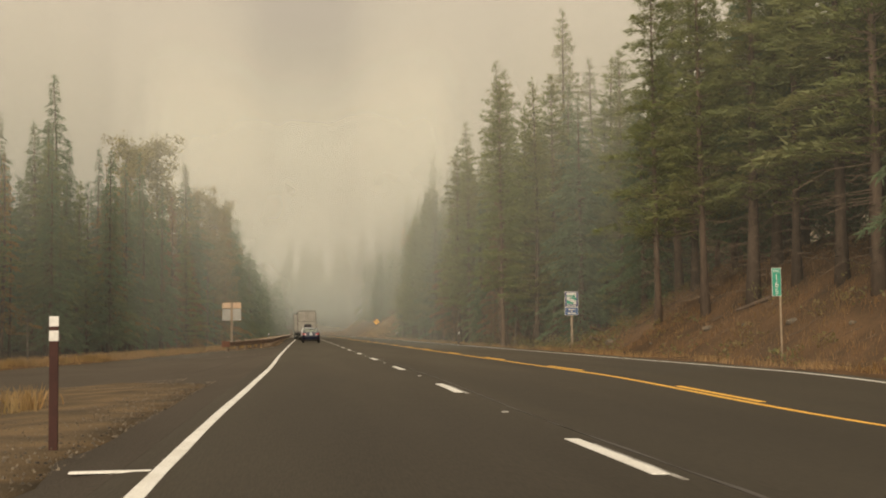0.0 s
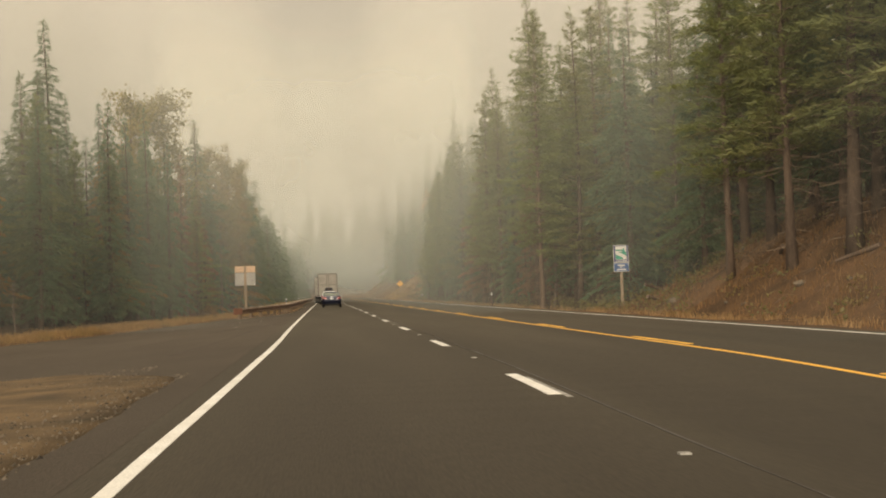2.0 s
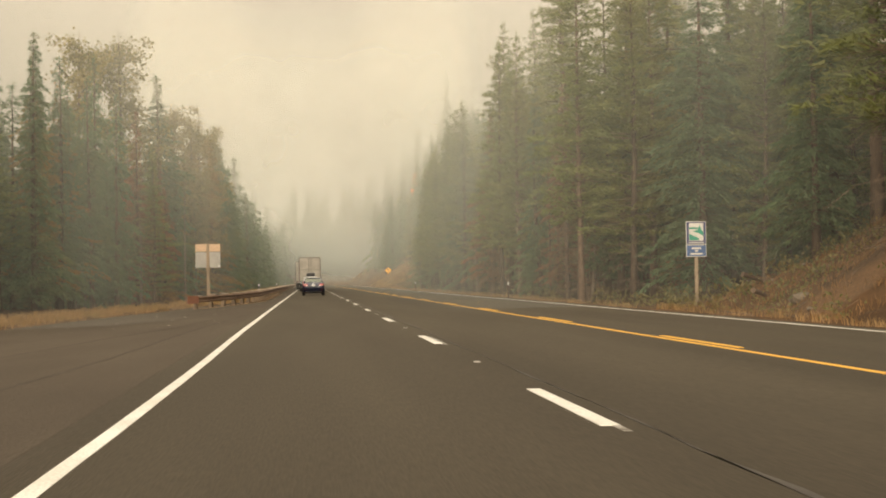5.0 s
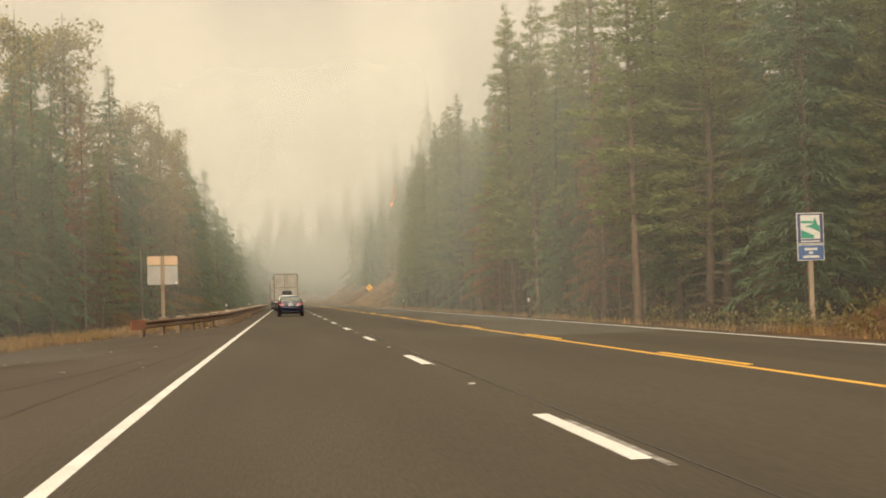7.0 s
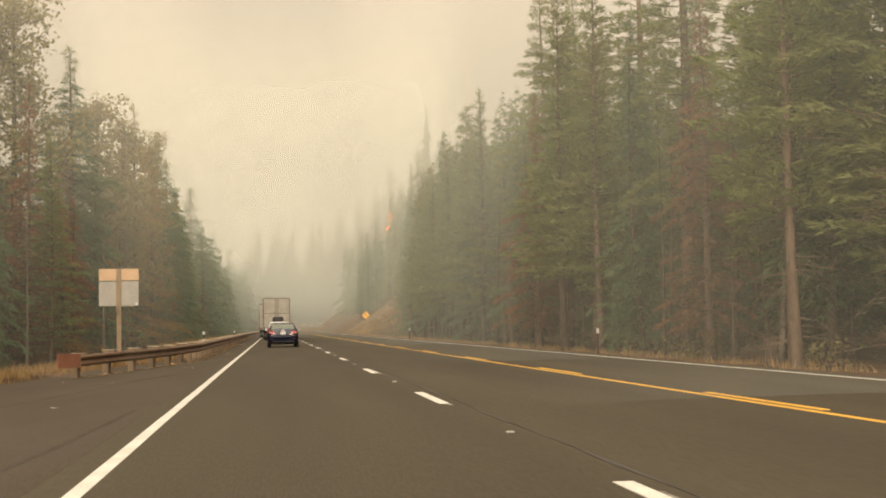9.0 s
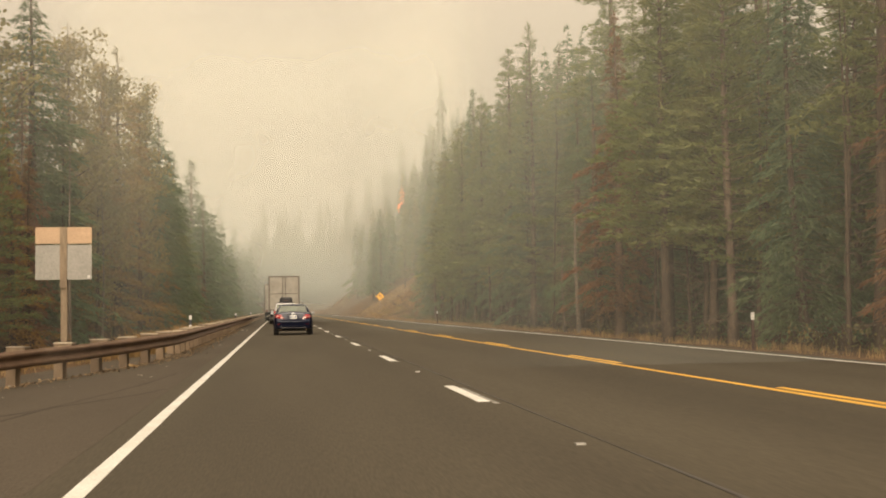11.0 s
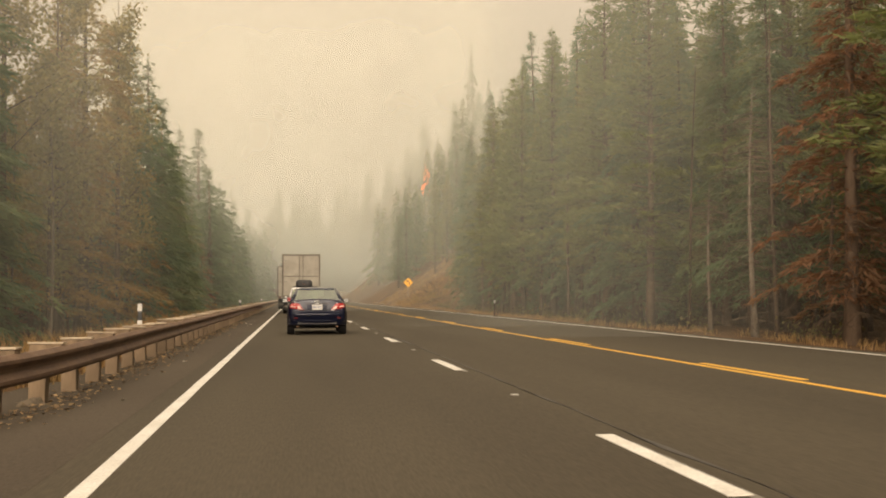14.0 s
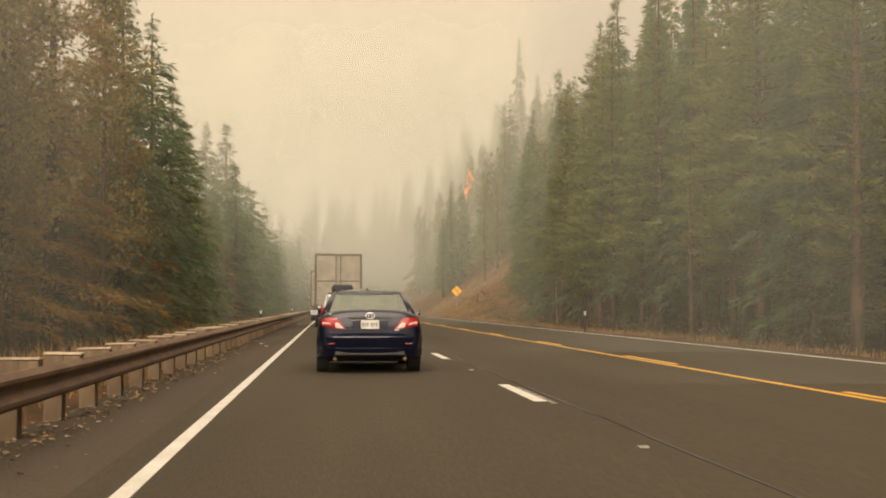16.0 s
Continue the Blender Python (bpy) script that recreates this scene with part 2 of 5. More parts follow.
M = {
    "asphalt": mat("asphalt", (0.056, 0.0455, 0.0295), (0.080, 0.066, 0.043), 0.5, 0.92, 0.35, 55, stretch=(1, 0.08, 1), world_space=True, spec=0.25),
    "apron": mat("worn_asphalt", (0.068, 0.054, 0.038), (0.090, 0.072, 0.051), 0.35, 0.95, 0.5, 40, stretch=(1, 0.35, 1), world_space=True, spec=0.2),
    "white_line": mat("white_road_paint", (0.74, 0.72, 0.66), (0.60, 0.57, 0.50), 1.5, 0.8, 0.3, 45, world_space=True),
    "worn_line": mat("worn_road_paint", (0.36, 0.34, 0.30), (0.12, 0.105, 0.08), 5.0, 0.85, 0.3, 45, world_space=True),
    "yellow_line": mat("yellow_road_paint", (0.80, 0.45, 0.06), (0.66, 0.36, 0.05), 1.5, 0.8, 0.3, 45, world_space=True),
    "tar": mat("tar_seal", (0.045, 0.039, 0.032), (0.06, 0.051, 0.04), 2, 0.7, 0.2, 40, world_space=True),
    "soil": mat("forest_floor", (0.068, 0.043, 0.024), (0.150, 0.086, 0.042), 0.45, 0.95, 0.6, 9, world_space=True, spec=0.1),
    "gravel": mat("gravel_dirt", (0.062, 0.048, 0.030), (0.160, 0.108, 0.056), 0.9, 0.95, 0.9, 34, world_space=True, spec=0.15),
    "stone": mat("stone_chips", (0.060, 0.049, 0.036), (0.110, 0.088, 0.062), 4, 0.9, 0.3, 30, world_space=True, island=0.7, spec=0.2),
    "grass": leaf_mat("dry_grass", (0.25, 0.150, 0.060), (0.39, 0.245, 0.100), (0.21, 0.165, 0.066), 0.4),
    "bank_grass": leaf_mat("bank_grass", (0.135, 0.070, 0.024), (0.245, 0.135, 0.046), (0.105, 0.076, 0.026), 0.25),
    "weeds": leaf_mat("roadside_weeds", (0.090, 0.096, 0.034), (0.185, 0.165, 0.056), (0.21, 0.135, 0.048), 0.4),
    "bark": mat("bark", (0.080, 0.056, 0.040), (0.135, 0.097, 0.068), 2.5, 0.95, 0.9, 14, stretch=(1, 1, 0.25), per_object=0.3, spec=0.15),
    "pale_bark": mat("pale_dead_wood", (0.140, 0.112, 0.084), (0.20, 0.162, 0.122), 2.5, 0.95, 0.7, 14, stretch=(1, 1, 0.25), spec=0.15),
    "twig": mat("dead_twigs", (0.080, 0.056, 0.038), (0.135, 0.096, 0.064), 2.5, 0.95, 0.0, 14, island=0.35, spec=0.15),
    "fir": leaf_mat("fir_needles", (0.092, 0.133, 0.067), (0.146, 0.198, 0.092), (0.165, 0.160, 0.062)),
    "pine": leaf_mat("pine_needles", (0.132, 0.154, 0.057), (0.205, 0.224, 0.074), (0.225, 0.180, 0.060)),
    "dying": leaf_mat("browned_needles", (0.190, 0.098, 0.050), (0.275, 0.138, 0.068), (0.14, 0.118, 0.058)),
    "larch": leaf_mat("autumn_larch_needles", (0.220, 0.128, 0.036), (0.350, 0.200, 0.052), (0.15, 0.145, 0.052)),
    "leaf": leaf_mat("autumn_broad_leaves", (0.16, 0.150, 0.052), (0.31, 0.250, 0.085), (0.32, 0.205, 0.065), 0.45),
    "rust": mat("rusted_steel", (0.115, 0.068, 0.040), (0.185, 0.112, 0.066), 2.0, 0.72, 0.25, 28, metal=0.25),
    "rust_red": mat("rusted_end_plate", (0.155, 0.062, 0.033), (0.215, 0.09, 0.048), 3.0, 0.8, 0.3, 28),
    "timber": mat("weathered_timber", (0.21, 0.155, 0.10), (0.30, 0.225, 0.145), 3.0, 0.9, 0.5, 18, stretch=(1, 1, 0.2), per_object=0.2),
    "rail_timber": mat("weathered_rail_timber", (0.150, 0.106, 0.066), (0.235, 0.170, 0.108), 3.0, 0.9, 0.5, 18, stretch=(1, 1, 0.2), per_object=0.25),
    "cap_timber": mat("pale_cap_timber", (0.36, 0.29, 0.205), (0.46, 0.38, 0.28), 3.0, 0.9, 0.3, 18, per_object=0.25),
    "old_seam": mat("old_tar_seam", (0.050, 0.040, 0.029), (0.070, 0.056, 0.041), 2, 0.9, 0.3, 40, world_space=True, spec=0.2),
    "dead_leaf": mat("dead_leaves", (0.20, 0.125, 0.06), (0.34, 0.235, 0.12), 6, 0.9, 0.0, 20, world_space=True, island=0.6),
    "split_wood": mat("fresh_split_wood", (0.48, 0.30, 0.13), (0.60, 0.40, 0.19), 8, 0.8, 0.2, 30, stretch=(1, 6, 6)),
    "sign_back": mat("bare_aluminium", (0.225, 0.212, 0.185), (0.275, 0.26, 0.228), 1.2, 0.5, 0.05, 20, metal=0.35),
    "plywood": mat("plywood_sign_back", (0.42, 0.285, 0.175), (0.50, 0.345, 0.215), 1.5, 0.75, 0.1, 20, stretch=(1, 1, 4)),
    "sign_white": mat("white_sheeting", (0.56, 0.54, 0.49), (0.48, 0.46, 0.42), 2, 0.45, 0.0, 20),
    "sign_blue": mat("blue_sheeting", (0.030, 0.075, 0.19), (0.04, 0.09, 0.22), 2, 0.45, 0.0, 20),
    "sign_navy": mat("navy_sheeting", (0.028, 0.030, 0.10), (0.035, 0.04, 0.12), 2, 0.45, 0.0, 20),
    "sign_green": mat("green_sheeting", (0.012, 0.20, 0.125), (0.02, 0.24, 0.15), 2, 0.45, 0.0, 20),
    "sign_yellow": mat("yellow_sheeting", (0.82, 0.42, 0.03), (0.75, 0.36, 0.03), 2, 0.5, 0.0, 20),
    "brown_post": mat("brown_plastic", (0.030, 0.0095, 0.006), (0.042, 0.014, 0.009), 2, 0.9, 0.1, 20),
    "black": mat("black_paint", (0.02, 0.02, 0.02), (0.03, 0.03, 0.03), 2, 0.5, 0.0, 20),
    "paint": mat("dark_blue_car_paint", (0.0022, 0.0042, 0.0155), (0.0028, 0.0052, 0.019), 1, 0.3, 0.0, 60, metal=0.2, coat=0.4, spec=0.3),
    "silver": mat("silver_car_paint", (0.50, 0.49, 0.47), (0.54, 0.53, 0.51), 1, 0.35, 0.0, 60, metal=0.5, coat=0.8),
    "plastic": mat("black_plastic", (0.016, 0.016, 0.017), (0.026, 0.025, 0.025), 3, 0.6, 0.1, 40),
    "rubber": mat("tyre_rubber", (0.018, 0.017, 0.016), (0.032, 0.029, 0.026), 4, 0.85, 0.2, 30),
    "chrome": mat("chrome", (0.46, 0.46, 0.45), (0.40, 0.40, 0.39), 4, 0.3, 0.0, 30, metal=1.0),
    "seat": mat("grey_seat_cloth", (0.055, 0.053, 0.05), (0.075, 0.07, 0.066), 4, 0.95, 0.2, 60),
    "trailer": mat("grimy_white_trailer_panel", (0.315, 0.295, 0.245), (0.255, 0.232, 0.190), 0.7, 0.6, 0.02, 1.6),
    "trailer_frame": mat("grey_steel_frame", (0.105, 0.090, 0.072), (0.15, 0.13, 0.105), 2, 0.55, 0.05, 20, metal=0.4),
    "litter": mat("pale_litter", (0.42, 0.38, 0.31), (0.26, 0.22, 0.17), 4, 0.8, 0.0, 20, island=0.3),
    "tail_red": glow_mat("lit_red_lens", (0.30, 0.010, 0.009), 0.05),
    "lens_red": mat("unlit_red_lens", (0.16, 0.012, 0.010), (0.20, 0.016, 0.012), 4, 0.2, 0.0, 30),
    "mirror": mat("tinted_mirror", (0.13, 0.13, 0.125), (0.11, 0.11, 0.105), 4, 0.08, 0.0, 30, metal=1.0),
    "clear_lens": mat("clear_lens", (0.72, 0.56, 0.50), (0.60, 0.42, 0.37), 9, 0.15, 0.1, 40),
    "flame": glow_mat("open_flame", (1.0, 0.26, 0.08), 0.5),
}
# dimmer light over the first stretch, painted into both pavement colours
dim_road_start(M["asphalt"], 12, 50, 0.60)
dim_road_start(M["apron"], 12, 50, 0.64)
glass = bpy.data.materials.new("tinted_car_glass")
glass.use_nodes = True
gn, gl = glass.node_tree.nodes, glass.node_tree.links
g_tr, g_gl, g_mx = gn.new("ShaderNodeBsdfTransparent"), gn.new("ShaderNodeBsdfGlossy"), gn.new("ShaderNodeMixShader")
g_tr.inputs["Color"].default_value, g_gl.inputs["Roughness"].default_value = (0.74, 0.80, 0.70, 1), 0.04
g_mx.inputs[0].default_value = 0.30
g_gl.inputs["Color"].default_value = (0.85, 0.87, 0.80, 1)
gl.new(g_tr.outputs[0], g_mx.inputs[1])
gl.new(g_gl.outputs[0], g_mx.inputs[2])
gl.new(g_mx.outputs[0], gn["Material Output"].inputs["Surface"])
M["glass"] = glass

# ---------------------------------------------------------------- builders


def link_mesh(name, me, material, parent=None, label="", smooth=False):
    if material:
        me.materials.append(material)
    if smooth:
        me.polygons.foreach_set("use_smooth", [True] * len(me.polygons))
    ob = new(name, me)
    ob.parent = parent
    return tagged(ob, label)


def part(name, bm, material, parent=None, label="", smooth=False):
    me = bpy.data.meshes.new(name)
    bmesh.ops.recalc_face_normals(bm, faces=bm.faces)
    bm.to_mesh(me)
    bm.free()
    return link_mesh(name, me, material, parent, label, smooth)


def soup(name, verts, faces, material, parent=None, label="", smooth=False):
    me = bpy.data.meshes.new(name)
    me.from_pydata(np.asarray(verts).tolist(), [], np.asarray(faces).tolist())
    me.update()
    return link_mesh(name, me, material, parent, label, smooth)


def thing(name, m, label, category, group=""):
    ob = new(name)
    ob.empty_display_size = 0.2
    ob.matrix_basis = m
    return tagged(ob, label, category, group)


def crease(bm, degrees_):
    """Keeps edges sharper than that angle sharp under smooth shading."""
    bm.normal_update()
    for e in bm.edges:
        if len(e.link_faces) == 2 and e.calc_face_angle(0.0) > radians(degrees_):
            e.smooth = False
    return bm


def bx(bm, a, b, bevel=0.0):
    vs = bmesh.ops.create_cube(bm, size=1)["verts"]
    for v in vs:
        v.co = Vector([(a[i] + b[i]) / 2 + v.co[i] * (b[i] - a[i]) for i in range(3)])
    if bevel:
        es = list({e for v in vs for e in v.link_edges})
        bmesh.ops.bevel(bm, geom=es, offset=bevel, segments=2, affect="EDGES", profile=0.6)
    return bm


def tube(bm, p, q, r0, r1, n=10):
    p, q = Vector(p), Vector(q)
    d = q - p
    m = Matrix.Translation((p + q) / 2) @ d.to_track_quat("Z", "Y").to_matrix().to_4x4()
    bmesh.ops.create_cone(bm, cap_ends=True, segments=n, radius1=r0, radius2=r1, depth=d.length, matrix=m)
    return bm


def slab(bm, pts, thick):
    """A flat panel with corners pts, thickened against its normal."""
    a = [bm.verts.new(p) for p in pts]
    nrm = (Vector(pts[1]) - Vector(pts[0])).cross(Vector(pts[2]) - Vector(pts[0])).normalized()
    b = [bm.verts.new(Vector(p) - nrm * thick) for p in pts]
    bm.faces.new(a)
    bm.faces.new(b[::-1])
    k = len(pts)
    for i in range(k):
        bm.faces.new((a[i], b[i], b[(i + 1) % k], a[(i + 1) % k]))
    return bm


def loft(bm, rings, caps=True):
    rows = [[bm.verts.new(p) for p in ring] for ring in rings]
    k = len(rows[0])
    for r, s in zip(rows, rows[1:]):
        for i in range(k):
            bm.faces.new((r[i], r[(i + 1) % k], s[(i + 1) % k], s[i]))
    if caps:
        bm.faces.new(rows[0][::-1])
        bm.faces.new(rows[-1])
    return bm


def step(a, b, v):
    u = min(1.0, max(0.0, (v - a) / (b - a)))
    return u * u * (3 - 2 * u)


# ---------------------------------------------------------------- ground
LEFT_LINE, LANE_LINE, YELLOW, RIGHT_LINE = -1.91, 1.92, 6.02, 10.62
ROAD_L, ROAD_R = -2.25, 11.35


def apron_edge(y):
    """The outer edge of the asphalt beside the road: a wide pull-off that narrows to the shoulder."""
    if y < 50:
        return -13.2 - (50 - y) * 0.08
    return float(np.interp(y, (50, 64, 86, 97, 106, 118, 900), (-13.2, -11.0, -8.6, -6.6, -4.4, -3.75, -3.75)))


def fall(x, y):
    """The road leans a little to its far side before the pull-off ends."""
    return -0.017 * min(max(0.0, x + 1.9), 13.3) * (1 - step(14, 28, y))


def ground_z(x, y):
    lump = 0.10 * noise.noise((x * 0.35, y * 0.35, 3.1)) + 0.05 * noise.noise((x * 1.1, y * 1.1, 0.4))
    if ROAD_L <= x <= ROAD_R:
        z = -0.15 + fall(x, y)
        lump = 0.0
    elif x < ROAD_L:
        d = ROAD_L - x
        z = -0.055 * min(d, 6.0)
        edge = apron_edge(y)
        if x > edge:
            return z - 0.06
        out = edge - x
        z += -1.5 * step(1.0, 6.0, out) * step(98, 112, y) + 0.10 * step(0, 0.8, out)
        z += 2.5 * step(18, 60, -x)
        lump *= step(0, 1.0, out)
    else:
        d = x - ROAD_R
        z = -0.075 * min(d, 2.3) + fall(x, y)
        up = max(0.0, x - 14.2)
        z += (0.74 * min(up, 6.4) + 0.22 * max(up - 6.4, 0.0)) * (1 - step(63, 77, y + 0.2 * up)) * (0.93 + 0.25 * noise.noise((x * 0.15, y * 0.15, 7)))
        up = max(0.0, x - 12.0)
        z += min(30.0, 0.62 * min(up, 10.0) + 0.85 * max(up - 10.0, 0.0)) * step(206, 252, y + 0.4 * up)
        z += 0.12 * max(0.0, x - 20) * step(70, 110, y) * (1 - step(200, 250, y))
        lump *= step(0, 1.2, d) * (1 + 1.5 * step(1.5, 4, d))
    if y > 360:
        f = step(12, 46, x) + step(6, 34, -x)
        z += f * 0.17 * (min(y, 480) - 360) + (1 - f) * 0.26 * max(0.0, min(y, 480) - 400)
    return z + lump


def axis(*runs):
    vals = []
    for a, b, n in runs:
        vals += list(np.linspace(a, b, n, endpoint=False))
    return vals + [runs[-1][1]]


xs = axis((-600, -60, 10), (-60, -16, 24), (-16, -2.3, 30), (-2.3, ROAD_R, 6), (ROAD_R, 26, 34), (26, 60, 16), (60, 600, 12))
ys = axis((-120, -10, 8), (-10, 130, 130), (130, 300, 70), (300, 480, 20), (480, 2500, 8))
verts = [(x, y, ground_z(x, y)) for y in ys for x in xs]
nx = len(xs)
faces = [(j * nx + i, j * nx + i + 1, (j + 1) * nx + i + 1, (j + 1) * nx + i) for j in range(len(ys) - 1) for i in range(nx - 1)]
tagged(soup("ground", verts, faces, M["soil"], smooth=True), "dry forest soil and duff beside the highway", kind="structure")

ry = axis((-120, 0, 6), (0, 40, 40), (40, 320, 70), (320, 420, 5))
bm = bmesh.new()
section = ((ROAD_R, -0.02), (RIGHT_LINE + 0.2, 0.0), (YELLOW, 0.012), (LEFT_LINE + 0.3, 0.0), (LEFT_LINE - 0.2, 0.0), (ROAD_L, -0.012))
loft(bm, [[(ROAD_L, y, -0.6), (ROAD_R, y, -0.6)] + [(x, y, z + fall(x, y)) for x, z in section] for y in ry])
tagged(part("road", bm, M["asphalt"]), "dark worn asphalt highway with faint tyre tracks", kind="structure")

bm = bmesh.new()
ay = axis((-120, 0, 8), (0, 130, 90), (130, 320, 30))
rows = []
for y in ay:
    e = apron_edge(y) + 0.15 * noise.noise((y * 0.4, 0, 0))
    cols = np.linspace(ROAD_L - 0.003, e, 6)
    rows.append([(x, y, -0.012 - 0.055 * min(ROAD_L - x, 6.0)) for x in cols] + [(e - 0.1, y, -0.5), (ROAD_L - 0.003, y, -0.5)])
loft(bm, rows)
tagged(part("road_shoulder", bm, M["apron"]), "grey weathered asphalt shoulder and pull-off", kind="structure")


def left_view_fit(y):
    """Sideways shift of the left edge line from its mean, shaped to fit the camera's view."""
    return float(np.interp(y, (-40, 6, 10, 13, 15.5, 18, 21, 34, 38, 42, 46, 53, 61, 80, 330), (0.0, 0.0, -0.015, -0.02, -0.015, 0.0, 0.03, 0.10, 0.11, 0.10, 0.08, 0.04, 0.03, 0.01, 0.0)))


def edge_line(name, x0, x1, y0, y1, material, label, wobble=0.012, z=0.004, view_fit=None):
    bm = bmesh.new()
    rows = []
    for y in axis((y0, y1, max(2, int((y1 - y0) / 1.5)))):
        a, b = x0 + wobble * noise.noise((y * 1.3, 1, 0)), x1 + wobble * noise.noise((y * 1.3, 9, 0))
        if view_fit:
            a, b = a + view_fit(y), b + view_fit(y)
        low, high = fall(a, y), fall(b, y)
        rows.append([(a, y, low - 0.01), (b, y, high - 0.01), (b, y, high + z), (a, y, low + z)])
    loft(bm, rows)
    return tagged(part(name, bm, material), label, kind="structure")


edge_line("edge_line_left", LEFT_LINE - 0.065, LEFT_LINE + 0.065, -40, 330, M["white_line"], "solid white edge line painted on asphalt", view_fit=left_view_fit)
edge_line("edge_line_right", RIGHT_LINE - 0.065, RIGHT_LINE + 0.065, -40, 330, M["white_line"], "solid white edge line painted on asphalt", z=0.006)
edge_line("centre_line", YELLOW - 0.06, YELLOW + 0.06, -40, 330, M["yellow_line"], "solid yellow centre line painted on asphalt", z=0.017)
edge_line("tar_seam", LANE_LINE + 0.245, LANE_LINE + 0.268, -40, 260, M["tar"], "thin dark tar seam along the lane joint", 0.08, z=0.012)
edge_line("edge_stub", -2.62, -2.0, 9.58, 9.68, M["white_line"], "short white cross stroke at the edge line", 0.0, z=0.003)
# lane dashes, ten feet long every forty
for k in range(-1, 26):
    y = 9.0 + 12.192 * k
    ob = edge_line("lane_dash", LANE_LINE - 0.075, LANE_LINE + 0.075, y, y + 3.15, M["white_line"], "short white lane dash painted on asphalt", 0.02, z=0.012)
    drift = 0.05 + 0.035 * math.sin(k * 2.3)
    edge_line("worn_dash", LANE_LINE + drift, LANE_LINE + drift + 0.065, y - 0.35, y + 2.6, M["worn_line"], "worn older white dash beside the new paint", 0.02, z=0.009)
    ob = edge_line("passing_dash", YELLOW + 0.17, YELLOW + 0.29, y + 9.1, y + 13.3, M["yellow_line"], "broken yellow passing stripe on asphalt", 0.02, z=0.019)
marker_base = bmesh.new()
bx(marker_base, (-0.045, -0.045, -0.01), (0.045, 0.045, 0.014), 0.01)
marker = thing("road_marker", pose(LANE_LINE, 4.1, 0.008 + fall(LANE_LINE, 4.1)), "small white raised reflector stuck on the road", "road marker", "lane reflectors")
part("housing", marker_base, M["sign_back"], marker)
for k in range(1, 20):
    copy_thing(marker, pose(LANE_LINE, 4.1 + 12.192 * k, 0.008 + fall(LANE_LINE, 4.1 + 12.192 * k)))

# gravel island between the highway and the pull-off
bm = bmesh.new()
rng = np.random.default_rng(5)
rows = []
for y in axis((-30, 31.5, 60)):
    right = -2.85 - 0.25 * noise.noise((y * 0.5, 4, 0)) if y < 26.5 else -2.85 - 4.2 * ((y - 26.5) / 5.0) ** 2
    left = -11.5 if y < 24 else -11.5 + 3.6 * ((y - 24) / 7.5) ** 2
    left = min(left, right - 0.3)
    cols = np.linspace(right, left, 20)
    row = []
    for i, x in enumerate(cols):
        rim = min(1.0, min(i, 19 - i) / 2.5) * step(31.5, 29.5, y)
        base = -0.012 - 0.055 * min(ROAD_L - x, 6.0)
        row.append((x, y, base + 0.006 + rim * (0.06 + 0.04 * noise.noise((x * 1.3, y * 1.3, 0)) + 0.02 * noise.noise((x * 5, y * 5, 2)))))
    rows.append(row + [(left, y, -0.5), (right, y, -0.5)])
loft(bm, rows)
tagged(part("gravel_island", bm, M["gravel"], smooth=True), "low island of gravel and dry dirt beside the road", kind="structure")
sv, sf = [], []
for _ in range(5600):
    y = rng.uniform(6, 30.5)
    x = -2.7 - 7.5 * rng.random() ** 1.4
    if y > 27 and x > -3.6:
        continue
    r = 0.007 + 0.022 * rng.random() ** 3
    base = -0.012 - 0.055 * min(ROAD_L - x, 6.0) + 0.065
    k = len(sv)
    a = rng.uniform(0, 6.3)
    for j in range(4):
        sv.append((x + r * rng.uniform(0.8, 1.4) * math.cos(a + j * 1.57), y + r * rng.uniform(0.8, 1.4) * math.sin(a + j * 1.57), base - 0.01))
    sv += [(x + 0.2 * r, y, base + r * rng.uniform(0.2, 0.5)), (x - 0.3 * r, y + 0.2 * r, base + r * rng.uniform(0.15, 0.45))]
    sf += [(k, k + 1, k + 4), (k + 1, k + 2, k + 4), (k + 2, k + 5, k + 4), (k + 2, k + 3, k + 5), (k + 3, k, k + 5), (k, k + 4, k + 5)]
tagged(soup("gravel_stones", sv, sf, M["stone"]), "scattered small grey and tan gravel stones", "gravel", kind="stuff")

# ---------------------------------------------------------------- smoke


